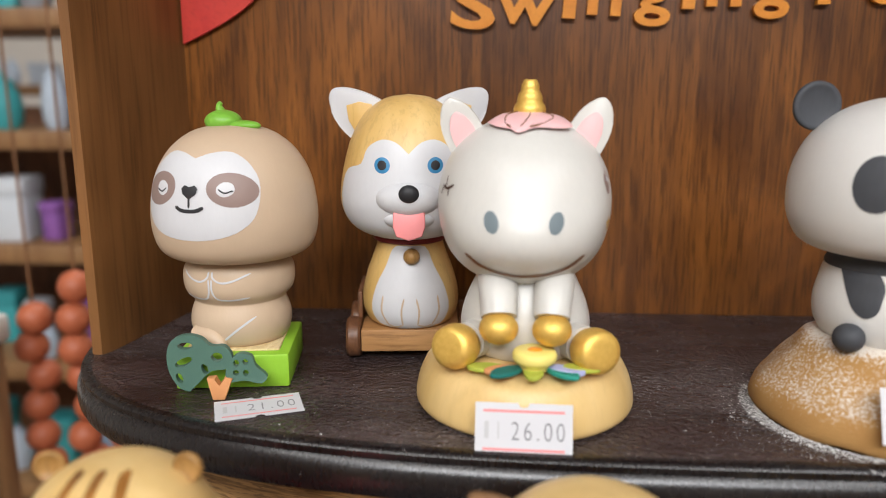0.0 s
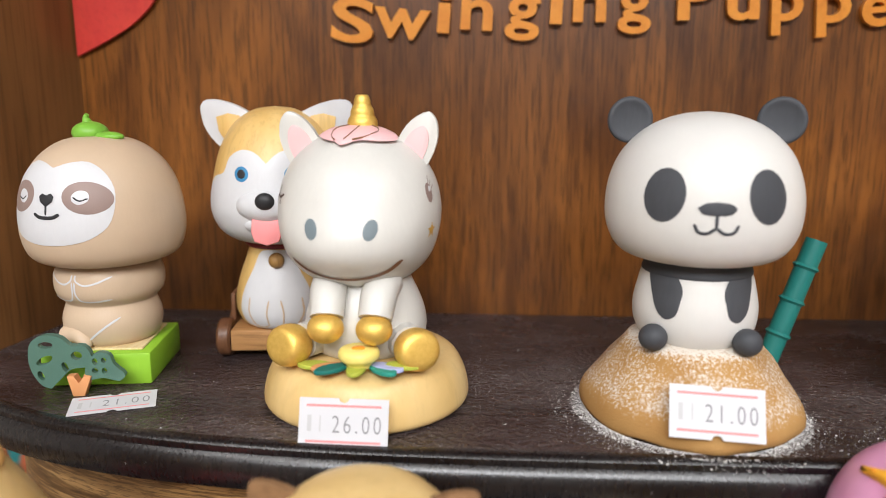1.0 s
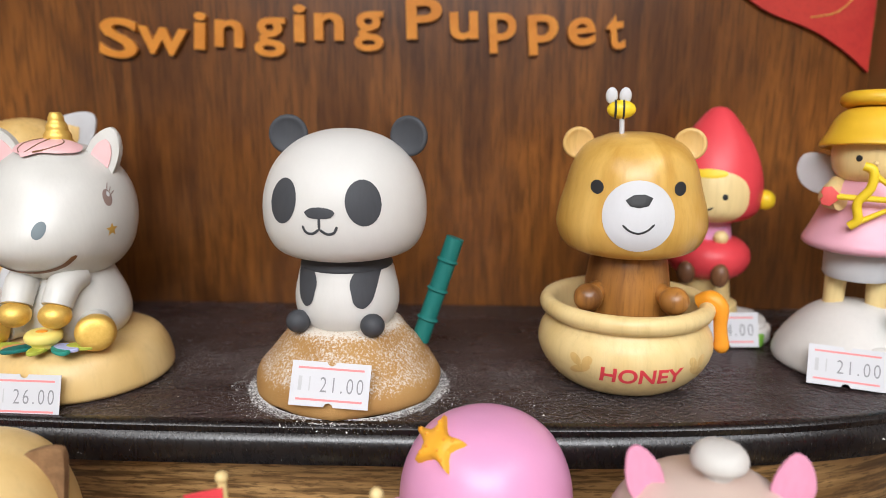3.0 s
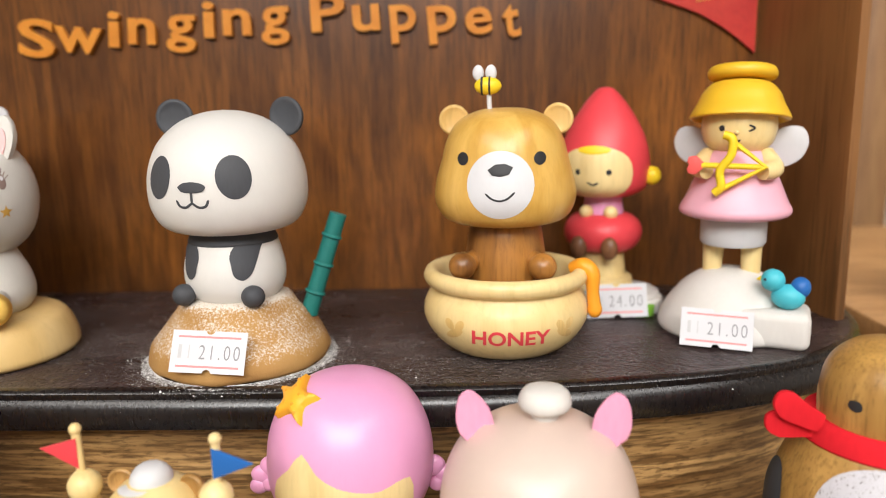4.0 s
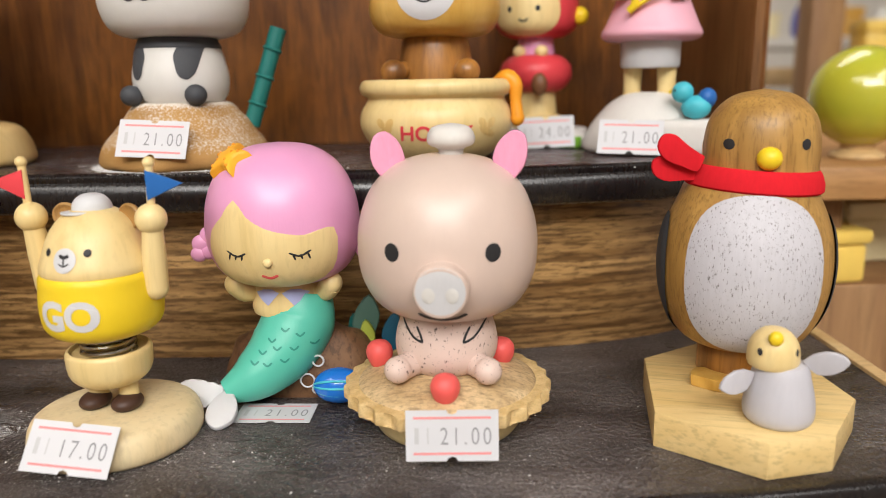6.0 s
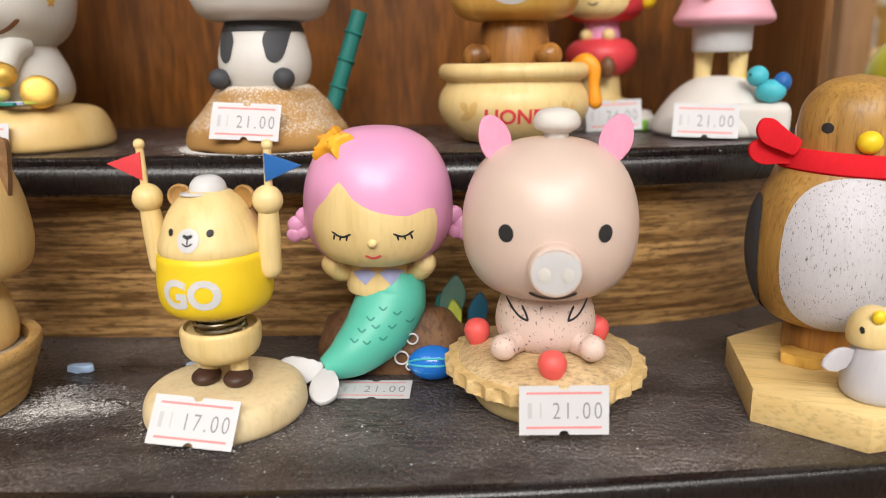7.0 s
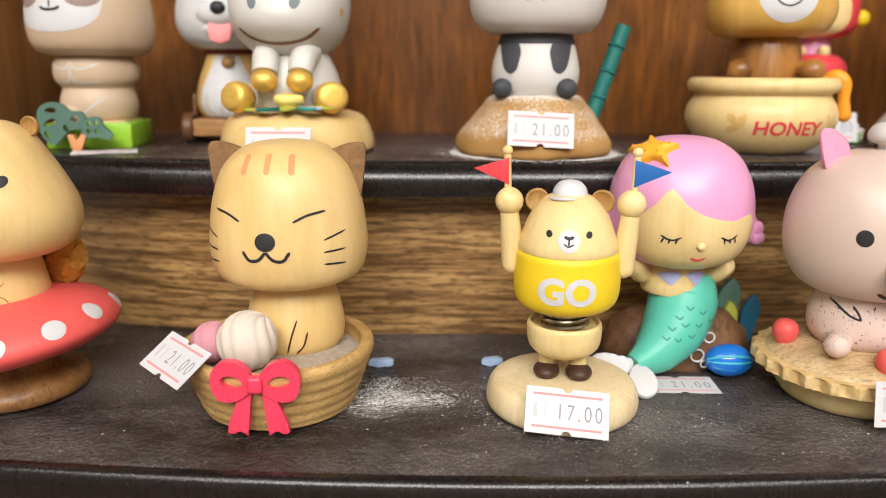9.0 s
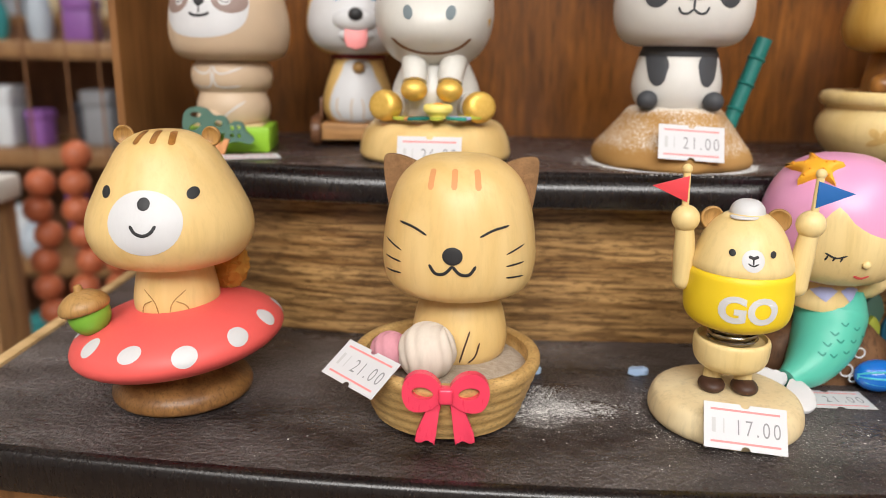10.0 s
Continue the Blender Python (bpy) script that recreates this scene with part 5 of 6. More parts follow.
def mermaid_toy(x, y, rz):
    o = stand("mermaid_toy", x, y, 0, rz, "pink-haired mermaid doll with mint tail leaning on a rock", "toy figure", "wooden toys")
    rock = ball(3, 4, 5, 24, 12, 16, 40, 26)
    for v in rock.verts:
        v.co.z = max(v.co.z, 0.0)
    part("rock", rough_up(rock, 1.4, 6), ROCK, o, "dark brown wooden rock")
    head = lathe([(0, 35), (12, 35.2), (18, 38.4), (21.3, 45), (21.8, 53), (20.3, 61), (16, 68.5), (9, 73), (0, 74.3)])
    t = tree_of(head)
    face = rounded([(-17.2, 47), (-16, 52), (-12.4, 56), (-8.6, 60.6), (-5, 56.4), (0, 53.4), (6, 51.8), (10, 51.4), (13.4, 52.4), (16.6, 52.4), (17.2, 46), (15.5, 40.4), (10, 36.6), (0, 35.4), (-10, 36.6), (-15.5, 40.4)], 2)
    pieces = [(head, 0), (spot(t, face, 0, 0.22, 9), 1), (ball(0, -21.6, 44.3, 1.3, 0.9, 1.2, 14, 10), 1)]
    for s in (-1, 1):
        pieces.append((stroke(t, [(s * 5.6, 46.9), (s * 8.2, 45.9), (s * 11, 47.2)], 0.55, 0, 0.42), 2))
        for k in (6.6, 8.4, 10.2):
            pieces.append((stroke(t, [(s * k, 46.4), (s * (k + 0.4), 44.9)], 0.5, 0, 0.42), 2))
        pieces += [(ball(s * 21.8, 1, 47.4, 3.2, 1.8, 3.0), 0), (ball(s * 24.6, 1, 45, 2.9, 1.7, 2.7), 0), (ball(s * 25.4, 0.5, 42, 2.5, 1.5, 2.3), 0), (ball(s * 22.6, 0.5, 42.6, 2.3, 1.5, 2.2), 0)]
        pieces.append((tube([(s * 8, 0, 32), (s * 11.5, -3, 31.5), (s * 13.6, -5, 34)], [3, 3.1, 3.2], 14), 1))
        pieces.append((ball(s * 13.6, -5, 34.4, 3.3), 1))
    pieces.append((stroke(t, [(-2.2, 40.6), (0, 39.8), (2.2, 40.6)], 0.8, 0, 0.42), 3))
    chest = lathe([(0, 25), (10, 25.5), (9.6, 31), (8, 36), (0, 36)], 36, 3)
    tc = tree_of(chest)
    pieces.append((chest, 1))
    for s in (-1, 1):
        fan = [(s * 0.4, 32.6), (s * 2.4, 33.6), (s * 5, 33.4), (s * 7.4, 32.2), (s * 5.6, 30.4), (s * 3.6, 29)]
        pieces.append((spot(tc, fan, 0, 0.4, 3), 4))
    tail = tube([(3.5, 1, 29.5), (2.8, -1.5, 22), (-1.5, -7, 14.5), (-8.5, -13, 9), (-15.5, -16.5, 6)], [9.2, 10.8, 9.8, 7, 3.4], 36, 6)
    tt = tree_of(tail)
    pieces.append((tail, 5))
    for u, w in ((-2, 21), (1.5, 23.5), (5.5, 22), (-4.5, 18), (-0.5, 19), (4, 18.6), (-6.5, 15.5), (-3, 15), (1.5, 15.6), (9, 19)):
        pieces.append((stroke(tt, [(u - 1.2, w), (u, w - 0.9), (u + 1.2, w - 0.1)], 0.5, 0, 0.2), 6))
    left = plate(rounded([(0, -1.4), (-3.5, -4), (-8, -4.6), (-12.5, -1.6), (-12, 2.6), (-7, 3.4), (-3, 2), (0, 1.6)]), 1.8, 0.5, -0.9)
    pieces.append((turn(left, Matrix.Translation((-16, -16.5, 6.4)) @ Matrix.Rotation(radians(-24), 4, "X")), 7))
    low = plate(rounded([(-1.4, 0), (-4, -4), (-4, -9), (-0.6, -12), (3.4, -9.6), (3.8, -5), (1.4, 0)]), 1.8, 0.5, -0.9)
    pieces.append((turn(low, Matrix.Translation((-14.4, -18.4, 6.6)) @ Matrix.Rotation(radians(-62), 4, "X")), 7))
    part("figure", merged(*pieces), [PINK, MAPLE, BLACK, CORAL, LILAC, MINT, DEEPMINT, WHITE], o)
    star = []
    for i in range(10):
        a = math.pi * i / 5 + 0.25
        r = 6.9 if i % 2 == 0 else 3.3
        star.append((-11.5 + r * math.sin(a), 65.6 + r * math.cos(a)))
    clip = part("starfish", pad(t, rounded(star, 3), (0, 24, 60), 2.6), STARFISH, o, "orange starfish hair clip")
    for i in range(5):
        a = 2 * math.pi * i / 5 + 0.25
        for d, r in ((3.9, 0.55), (2.1, 0.45)):
            at = cast(t, -11.5 + d * math.sin(a), 65.6 + d * math.cos(a), (0, 24, 60), 2.45 if d < 3 else 2.2)
            part("wart", ball(at.x, at.y, at.z, r, r, r, 10, 6), ORANGE, clip, "deep orange dot")
    for dx, dy, h, w, m, a in ((17, 8, 27, 4.2, PINEGREEN, 14), (22, 6, 19, 2.6, OLIVE, 0), (26, 8, 21, 3.2, SEABLUE, 14), (20.5, 10, 20, 3, TEAL, -8)):
        fr = rounded([(-1, 0), (-w * 0.7, h * 0.3), (-w * 0.6, h * 0.45), (-w, h * 0.7), (-w * 0.2, h), (w * 0.9, h * 0.8), (w * 0.8, h * 0.5), (w, h * 0.35), (1, 0)])
        part("seaweed", turn(plate(fr, 2, 0.4), Matrix.Translation((dx, dy, 0.2)) @ Matrix.Rotation(radians(a), 4, "Y")), m, o)
    for u, w, r in ((9.5, 12.4, 1.6), (6.2, 6.4, 2.0), (8.6, 3.6, 1.1)):
        bb = turn(ring(r, 0.28, 0, 20, 6), Matrix.Translation((u, -9.5, w)) @ Matrix.Rotation(radians(90), 4, "X"))
        part("bubble", bb, WHITE, o, "white wire bubble")
    sh = part("shell", ball(15.5, -11, 5.5, 7.4, 5, 5.2), SHELLBLUE, o, "glossy blue shell")
    for k in (-1, 0, 1):
        part("shell_rib", tube([(15.5 + 7.2 * math.cos(a), -11 - 4.9 * math.sin(a) * math.cos(k * 0.45), 5.5 + 5.2 * math.sin(a) * math.sin(k * 0.45 + 0.15)) for a in (0.25, 0.8, 1.57, 2.3, 2.9)], 0.35, 8, 3), SKY, sh)


def pig_toy(x, y, rz):
    o = stand("pig_toy", x, y, 0, rz, "blush pink wooden pig toy sitting on a scalloped pie", "toy figure", "wooden toys")
    pie = part("pie_dish", lathe([(0, 0), (17, 0), (18.8, 0.8), (21.5, 6), (22.5, 10), (0, 10)], 48, 2), MAPLE, o, "pale wooden pie dish")
    n = 26 * 8
    edge = [((26.6 + 1.0 * math.cos(26 * 2 * math.pi * i / n)) * math.cos(2 * math.pi * i / n), (26.6 + 1.0 * math.cos(26 * 2 * math.pi * i / n)) * math.sin(2 * math.pi * i / n)) for i in range(n)]
    part("crust", slab(edge, 9, 12.6, 0.5, 2), CRUST, pie, "scalloped crust rim")
    part("pie_top", rough_up(lathe([(0, 12), (23.6, 12.3), (23.4, 12.9), (20, 14.6), (13, 16.6), (0, 17.6)], 48, 4), 0.15, 3), PIETOP, pie, "brown printed pie top")
    for a, b, c in ((-18.6, 3, 17.6), (0.9, -18.4, 16.8), (14.4, 5, 18)):
        part("strawberry", rough_up(lathe([(0, -4), (1.6, -3.6), (3.4, -0.6), (3.6, 1.6), (2.4, 3.6), (0, 4.4)], 24, 3, at=(a, b, c)), 0.12, 0.8), CORAL, pie, "red strawberry")
    body = lathe([(0, 16.4), (10, 16.6), (13, 20), (13.4, 25), (11.6, 31), (9, 36), (0, 36)], 40, 3)
    t = tree_of(body)
    bd = part("body", body, BLUSHSPECK, o, "speckled pink body")
    for s in (-1, 1):
        part("foot", merged(tube([(s * 7, -7, 20), (s * 11, -13, 20)], [3.6, 3.2]), ball(s * 11.2, -13.6, 20, 3.5, 3.4, 3.4)), BLUSHSPECK, bd)
        line("arm_line", t, [(s * 10.6, 31), (s * 7.5, 27.6), (s * 5, 26.6)], 0.6, BLACK, bd)
        line("arm_line", t, [(s * 5, 26.6), (s * 5.6, 28.4), (s * 6.6, 30.2)], 0.6, BLACK, bd)
    head = lathe([(0, 31.8), (12, 32), (18.2, 35), (22, 41.6), (23, 49.6), (22, 57.4), (18.6, 65), (12.4, 70.2), (6, 72.2), (0, 72.6)], at=(0.6, 0, 0))
    t = tree_of(head)
    hd = part("head", head, BLUSH, o)
    for s in (-1, 1):
        face_dot("eye", t, s * 11.7 + 0.8, 51.4, 1.8, 2.2, BLACK, hd)
        ear = rounded([(0, -3), (-3.6, 2), (-4.3, 6.4), (-2, 11), (1.2, 11.4), (3.7, 7.4), (3.4, 2)])
        bm = plate([(-s * a, b) for a, b in ear], 1.4, 0.4)
        for v in bm.verts:
            v.co.y -= 0.42 * abs(v.co.x) ** 1.5 - 0.6
        part("ear", turn(bm, Matrix.Translation((s * 14 + 1.4, -1.4, 66.8)) @ Matrix.Rotation(radians(s * 15), 4, "Y") @ Matrix.Rotation(radians(-s * 12), 4, "Z")), FELTPINK, hd, "pink cloth ear")
    sn = lathe([(0, 0), (6, 0), (6.5, 0.7), (6.5, 6), (0, 6)], 36, 0)
    sm = turn(sn, Matrix.Translation((0.7, -25.8, 43.2)) @ Matrix.Rotation(radians(-82), 4, "X"))
    ts = tree_of(sm)
    s0 = part("snout", sm, BLUSH, hd, "round flat snout")
    part("snout_face", spot(ts, oval(0.7, 43.6, 5.8, 5.7, 0, 32), 0, 0.15, 4), WHITE, s0)
    for s in (-1, 1):
        part("nostril", spot(ts, oval(s * 2.7 + 0.7, 42.8, 1.5, 1.9, 0, 20), 0, 0.4, 3), BONE, s0)
    line("mouth", t, [(-5.2, 36.4), (-2.4, 35), (0.6, 34.6), (3.6, 35), (6.4, 36.4)], 0.9, BLACK, hd)
    part("top_knob", lathe([(0, 73), (3, 73.4), (3.2, 75), (5.6, 76.2), (6, 78), (4.6, 80.4), (0, 81.4)], 32, 3, at=(1.9, -1, -1.4)), CLAYWHITE, hd, "off-white knob on the head")


def penguin_toy(x, y, rz):
    o = stand("penguin_toy", x, y, 0, rz, "brown and white wooden penguin toy with red felt scarf", "toy figure", "wooden toys")
    r = Matrix.Rotation(radians(-rz), 3, "Z")
    pts = [(255, 139), (276.2, 122), (293, 125.8), (308, 145.4), (306, 183), (283, 189), (262, 176)]
    part("base", slab([(r @ Vector((a - x, b - y, 0))).to_2d() for a, b in pts], 0, 9.2, 0.4, 2), PALEBLOCK, o, "angular pale ash base")
    part("stem", lathe([(0, 9.3), (10, 9.3), (10.6, 11), (10.4, 20), (0, 20)], 32, 0), CHESTNUT, o)
    for s in (-1, 1):
        part("foot", slab(rounded([(s * 2, -6), (s * 1, -14), (s * 4.5, -15), (s * 7, -15.6), (s * 9.4, -13.6), (s * 12.8, -12), (s * 11, -6)]), 9.3, 12.4, 0.4), HONEYWOOD, o)
    body = lathe([(0, 19), (11.8, 19.2), (16.4, 22), (20.4, 30), (22, 40), (21.1, 50), (17.7, 59), (15, 64), (0, 65)], 48, 4)
    t = tree_of(body)
    bd = part("body", body, GOLDTEAK, o)
    part("belly", spot(t, oval(0, 41, 16.2, 20.6, 0, 44, 2.5), 0, 0.2, 9), DOVE, bd, "pale grey painted belly")
    for s in (-1, 1):
        part("wing", spot(t, oval(0, 38, 9, 17, s * 8, 30), s * 92, 0.7, 6), CHAR, bd, "dark grey wing")
    spin = 2
    head = lathe([(0, 63.5), (13.9, 64), (14.2, 68), (14.2, 74), (12.6, 80.4), (7.7, 85.2), (0, 87)], 44, 4, at=(2.2, 0, 0))
    t = tree_of(head)
    hd = part("head", head, GOLDTEAK, o)
    part("beak", turn(ball(1.4, -14.8, 70.4, 3.0, 2.8, 2.9), Matrix.Rotation(radians(spin), 4, "Z")), YELLOW, hd, "round yellow beak")
    for s in (-1, 1):
        face_dot("eye", t, s * 8.8 + 1.4, 73.6, 1.2, 1.35, BLACK, hd, spin)
        face_dot("cheek", t, 0, 69, 3, 5, MAPLE, hd, s * 100 + spin)
    sc = turn(lathe([(13.4, 62.4), (16.2, 61.4), (17.4, 62.2), (16.6, 66), (15.4, 67.4), (13.4, 66.8)], 48, 2), Matrix.Translation((0.8, 0, 64)) @ Matrix.Rotation(radians(3.5), 4, "Y") @ Matrix.Translation((0, 0, -64)))
    scarf = part("scarf", sc, FELTRED, o, "red felt scarf")
    for a, dy, dz in ((24, -2.5, 68.5), (0, 0, 66.5)):
        tl = rounded([(0, 2), (-5, 2.8), (-9.4, 4), (-12, 2.8), (-12, -0.4), (-9, -2.6), (-4, -2.4), (0, -2.2)])
        part("scarf_end", turn(plate(tl, 1.6, 0.4), Matrix.Translation((-13.2, -7.5 + dy, dz)) @ Matrix.Rotation(radians(12), 4, "Z") @ Matrix.Rotation(radians(a), 4, "Y")), FELTRED, scarf)


def chick_toy(x, y, z, rz):
    o = stand("chick_toy", x, y, z, rz, "small grey wooden chick with pale head and felt wings", "toy figure", "", 0.88, 1.05)
    part("body", lathe([(0, 0), (7.4, 0), (9, 1.6), (9, 5.5), (7.8, 10), (6.2, 14), (0, 14.4)], 36, 3), SILVERGREY, o)
    head = lathe([(0, 13), (6.2, 13.4), (6.7, 16), (5.8, 19.4), (3, 21.8), (0, 22.3)], 32, 3)
    t = tree_of(head)
    hd = part("head", head, MAPLE, o)
    hd.location.x = -0.0024
    part("beak", ball(-1.2, -5.4, 21, 1.9, 1.6, 1.7), YELLOW, hd)
    for s in (-1, 1):
        face_dot("eye", t, s * 4.6, 17.6, 0.5, 0.8, BLACK, hd)
        w = rounded([(0, 1.6), (4, 3.2), (9, 2.6), (11, 0.4), (8, -1.6), (3, -2)])
        part("wing", turn(plate([(s * a, b) for a, b in w], 1.2, 0.4), Matrix.Translation((s * 6.4 - (1.4 if s > 0 else 0.4), -2, 13.4 if s > 0 else 10.4)) @ Matrix.Rotation(radians(s * (10 if s < 0 else -14)), 4, "Y") @ Matrix.Rotation(radians(s * -25), 4, "Z")), SILVERGREY, o, "grey felt wing")


squirrel_toy(-43.8, 157.8, 2)
cat_toy(36.4, 151, -3)
yarn_ball(20.6, 141.5, 21.0, 5.5, YARNPINK, "pink ball of yarn in the basket")
yarn_ball(31, 138.2, 22.6, 7.9, YARNWHITE, "cream ball of yarn in the basket")
ribbon_bow(36.3, 125.6, 16.6, 0)
cheering_bear_toy(117.2, 147.4, -9)
mermaid_toy(157, 178, 0)
pig_toy(203.6, 154.8, -4)
penguin_toy(284.2, 164, -13)
chick_toy(283, 134.2, 9.2, -8)


# ---- price tags ----
def price_tag(at, right, up, price, label):
    """A paper label, 21.5 by 12 mm, with notches and printed lines; at: its centre."""
    rgt = Vector(right).normalized()
    nor = rgt.cross(Vector(up)).normalized()
    u = nor.cross(rgt)
    o = new("price_tag")
    o.empty_display_size = 0.005
    m = Matrix((rgt, u, nor)).transposed().to_4x4()
    m.translation = V(*at)
    o.matrix_world = m
    tagged(o, label, "price tag", "price tags")
    top = [(-10.75, 6), (-1.3, 6), (-0.9, 5.2), (0, 4.9), (0.9, 5.2), (1.3, 6), (10.75, 6)]
    bot = [(10.75, -6), (1.3, -6), (0.9, -5.2), (0, -4.9), (-0.9, -5.2), (-1.3, -6), (-10.75, -6)]
    part("paper", slab((top + bot)[::-1], 0, 0.16, 0), PAPER, o)
    for y in (4.2, -4.2):
        part("printed_line", block(-9, 9, y - 0.28, y + 0.28, 0.17, 0.2, 0), REDLINE, o, "faded red line")
    x = -3.2
    for ch in price:
        step = 1.7 if ch == "." else 2.75
        part("digit", turn(lettering(ch, 5.9, 0.01, -0.04, 0.72), Matrix.Translation((x + step / 2, -2.1, 0.2))), INK, o)
        x += step
    for x, w in ((-8.2, 1.0), (-5.6, 0.35)):
        part("faded_mark", block(x - w / 2, x + w / 2, -1.9, 1.9, 0.17, 0.2, 0), PALEINK, o)


def corner_tag(tl, right, up, price, label):
    rgt = Vector(right).normalized()
    u = (Vector(up) - rgt * rgt.dot(Vector(up))).normalized()
    price_tag(Vector(tl) + 10.75 * rgt - 6 * u, rgt, u, price, label)


corner_tag((18.5, 198.0, 74.6), (1, -0.04, 0), (0, 0.30, 0.95), "26.00", "white paper price tag leaning on the beech base")
corner_tag((104.8, 196.8, 80.4), (0.995, -0.03, -0.05), (0.03, 0.42, 0.9), "21.00", "white paper price tag on the sandy mound")
corner_tag((257, 227.2, 76.6), (0.95, -0.3, -0.02), (0.1, 0.35, 0.93), "21.00", "white paper price tag on the cloud base")
corner_tag((231.6, 259, 76), (0.99, -0.06, 0.04), (0.05, 0.25, 0.96), "24.00", "white paper price tag on the white base")
corner_tag((194, 127, 16), (1, 0, 0), (0, 0.16, 1), "21.00", "white paper price tag leaning on the pie dish")
corner_tag((105.2, 131.5, 12.9), (0.985, -0.09, -0.07), (0.07, 0.55, 0.75), "17.00", "white paper price tag leaning on the maple base")
corner_tag((9.4, 143.4, 23.4), (0.706, -0.708, -0.03), (0.594, 0.568, 0.570), "21.00", "white paper price tag stuck askew on the basket")
price_tag((-36.4, 215, 64.5), (0.93, 0.36, 0), (-0.36, 0.93, 0), "21.00", "white paper price tag lying on the shelf")
price_tag((155.5, 160, 0.3), (1, -0.03, 0), (0.03, 1, 0), "21.00", "white paper price tag lying on the shelf")


# ---- shop round the cabinet ----
PLASTER = paint("pale_plaster", (0.70, 0.66, 0.60), 0.8, 0.04, 0.1)
FLOORMAT = timber("shop_floor_wood", (0.20, 0.13, 0.08), (0.30, 0.20, 0.12), 0.5, 12, (0.2, 1, 1), 0.4)
SHELFWHITE = paint("white_rack_paint", (0.70, 0.68, 0.64), 0.5)
POST = timber("rack_post_wood", (0.22, 0.11, 0.045), (0.34, 0.19, 0.08), 0.5, 60, (1, 1, 0.1), 0.4)
fixed("floor", block(-2600, 2600, -2600, 2600, -1020, -1000, 0), FLOORMAT, "brown wooden shop floor", "floor")
fixed("ceiling", block(-2600, 2600, -2600, 2600, 1700, 1720, 0), PLASTER, "pale shop ceiling", "ceiling")
for nm, b in (("wall_north", (-2600, 2600, 2600, 2620)), ("wall_south", (-2600, 2600, -2620, -2600)), ("wall_west", (-2620, -2600, -2600, 2600)), ("wall_east", (2600, 2620, -2600, 2600))):
    fixed(nm, block(b[0], b[1], b[2], b[3], -1000, 1700, 0), PLASTER, "pale plaster shop wall", "wall")

# Unseen housings added over three of the lamps.
for x, y, z, w, d in ((-600, -1000, 1570, 1240, 540), (900, -900, 1570, 1240, 540), (100, 900, 1570, 1440, 540)):
    lamp = stand("unseen_ceiling_light", x, y, z, 0, "unseen white framed rectangular panel light added under the shop ceiling", "ceiling light", "ceiling lights")
    part("housing", block(-w / 2, w / 2, -d / 2, d / 2, 6, 130, 4), PLASTER, lamp)

rng = random.Random(7)
GOODS = [paint("goods_" + n, c, 0.5, 0.1, 0.2) for n, c in (("white", (0.7, 0.7, 0.72)), ("silver_blue", (0.45, 0.52, 0.60)), ("frost", (0.62, 0.66, 0.70)), ("pale_blue", (0.30, 0.45, 0.62)), ("blue", (0.06, 0.12, 0.42)), ("red", (0.5, 0.06, 0.05)), ("brown", (0.25, 0.13, 0.06)), ("violet", (0.25, 0.10, 0.35)), ("teal", (0.05, 0.32, 0.34)), ("cream", (0.72, 0.60, 0.38)), ("grey", (0.25, 0.26, 0.28)), ("dark", (0.05, 0.05, 0.06)))]
GLOW = [paint("goods_" + n, c, 0.4, 0.1, 0.2) for n, c in (("yellow", (0.80, 0.56, 0.12)), ("cream_yellow", (0.80, 0.70, 0.42)), ("turquoise", (0.10, 0.50, 0.55)), ("white_glaze", (0.78, 0.76, 0.70)), ("amber", (0.62, 0.34, 0.06)), ("navy", (0.06, 0.08, 0.35)))]


def goods_box(x, y, z, w, d, h, mat, rz):
    o = stand("gift_box", x, y, z, rz, "small painted gift box with a lid on the shop rack", "box", "boxes on the racks")
    part("box", block(-w / 2, w / 2, -d / 2, d / 2, 0, h * 0.72, 2), mat, o)
    part("lid", block(-w / 2 - 1.5, w / 2 + 1.5, -d / 2 - 1.5, d / 2 + 1.5, h * 0.72 + 0.2, h, 2), mat, o)


def goods_jar(x, y, z, r, h, mat):
    o = stand("jar", x, y, z, 0, "glazed round jar with a knob lid on the shop rack", "jar", "jars on the racks")
    part("jar_body", lathe([(0, 0), (r * 0.7, 0), (r, h * 0.3), (r * 0.9, h * 0.6), (r * 0.6, h * 0.75), (0, h * 0.75)], 28, 2), mat, o)
    part("lid", lathe([(0, h * 0.755), (r * 0.68, h * 0.755), (r * 0.5, h * 0.86), (r * 0.14, h * 0.9), (r * 0.16, h), (0, h)], 24, 2), mat, o)


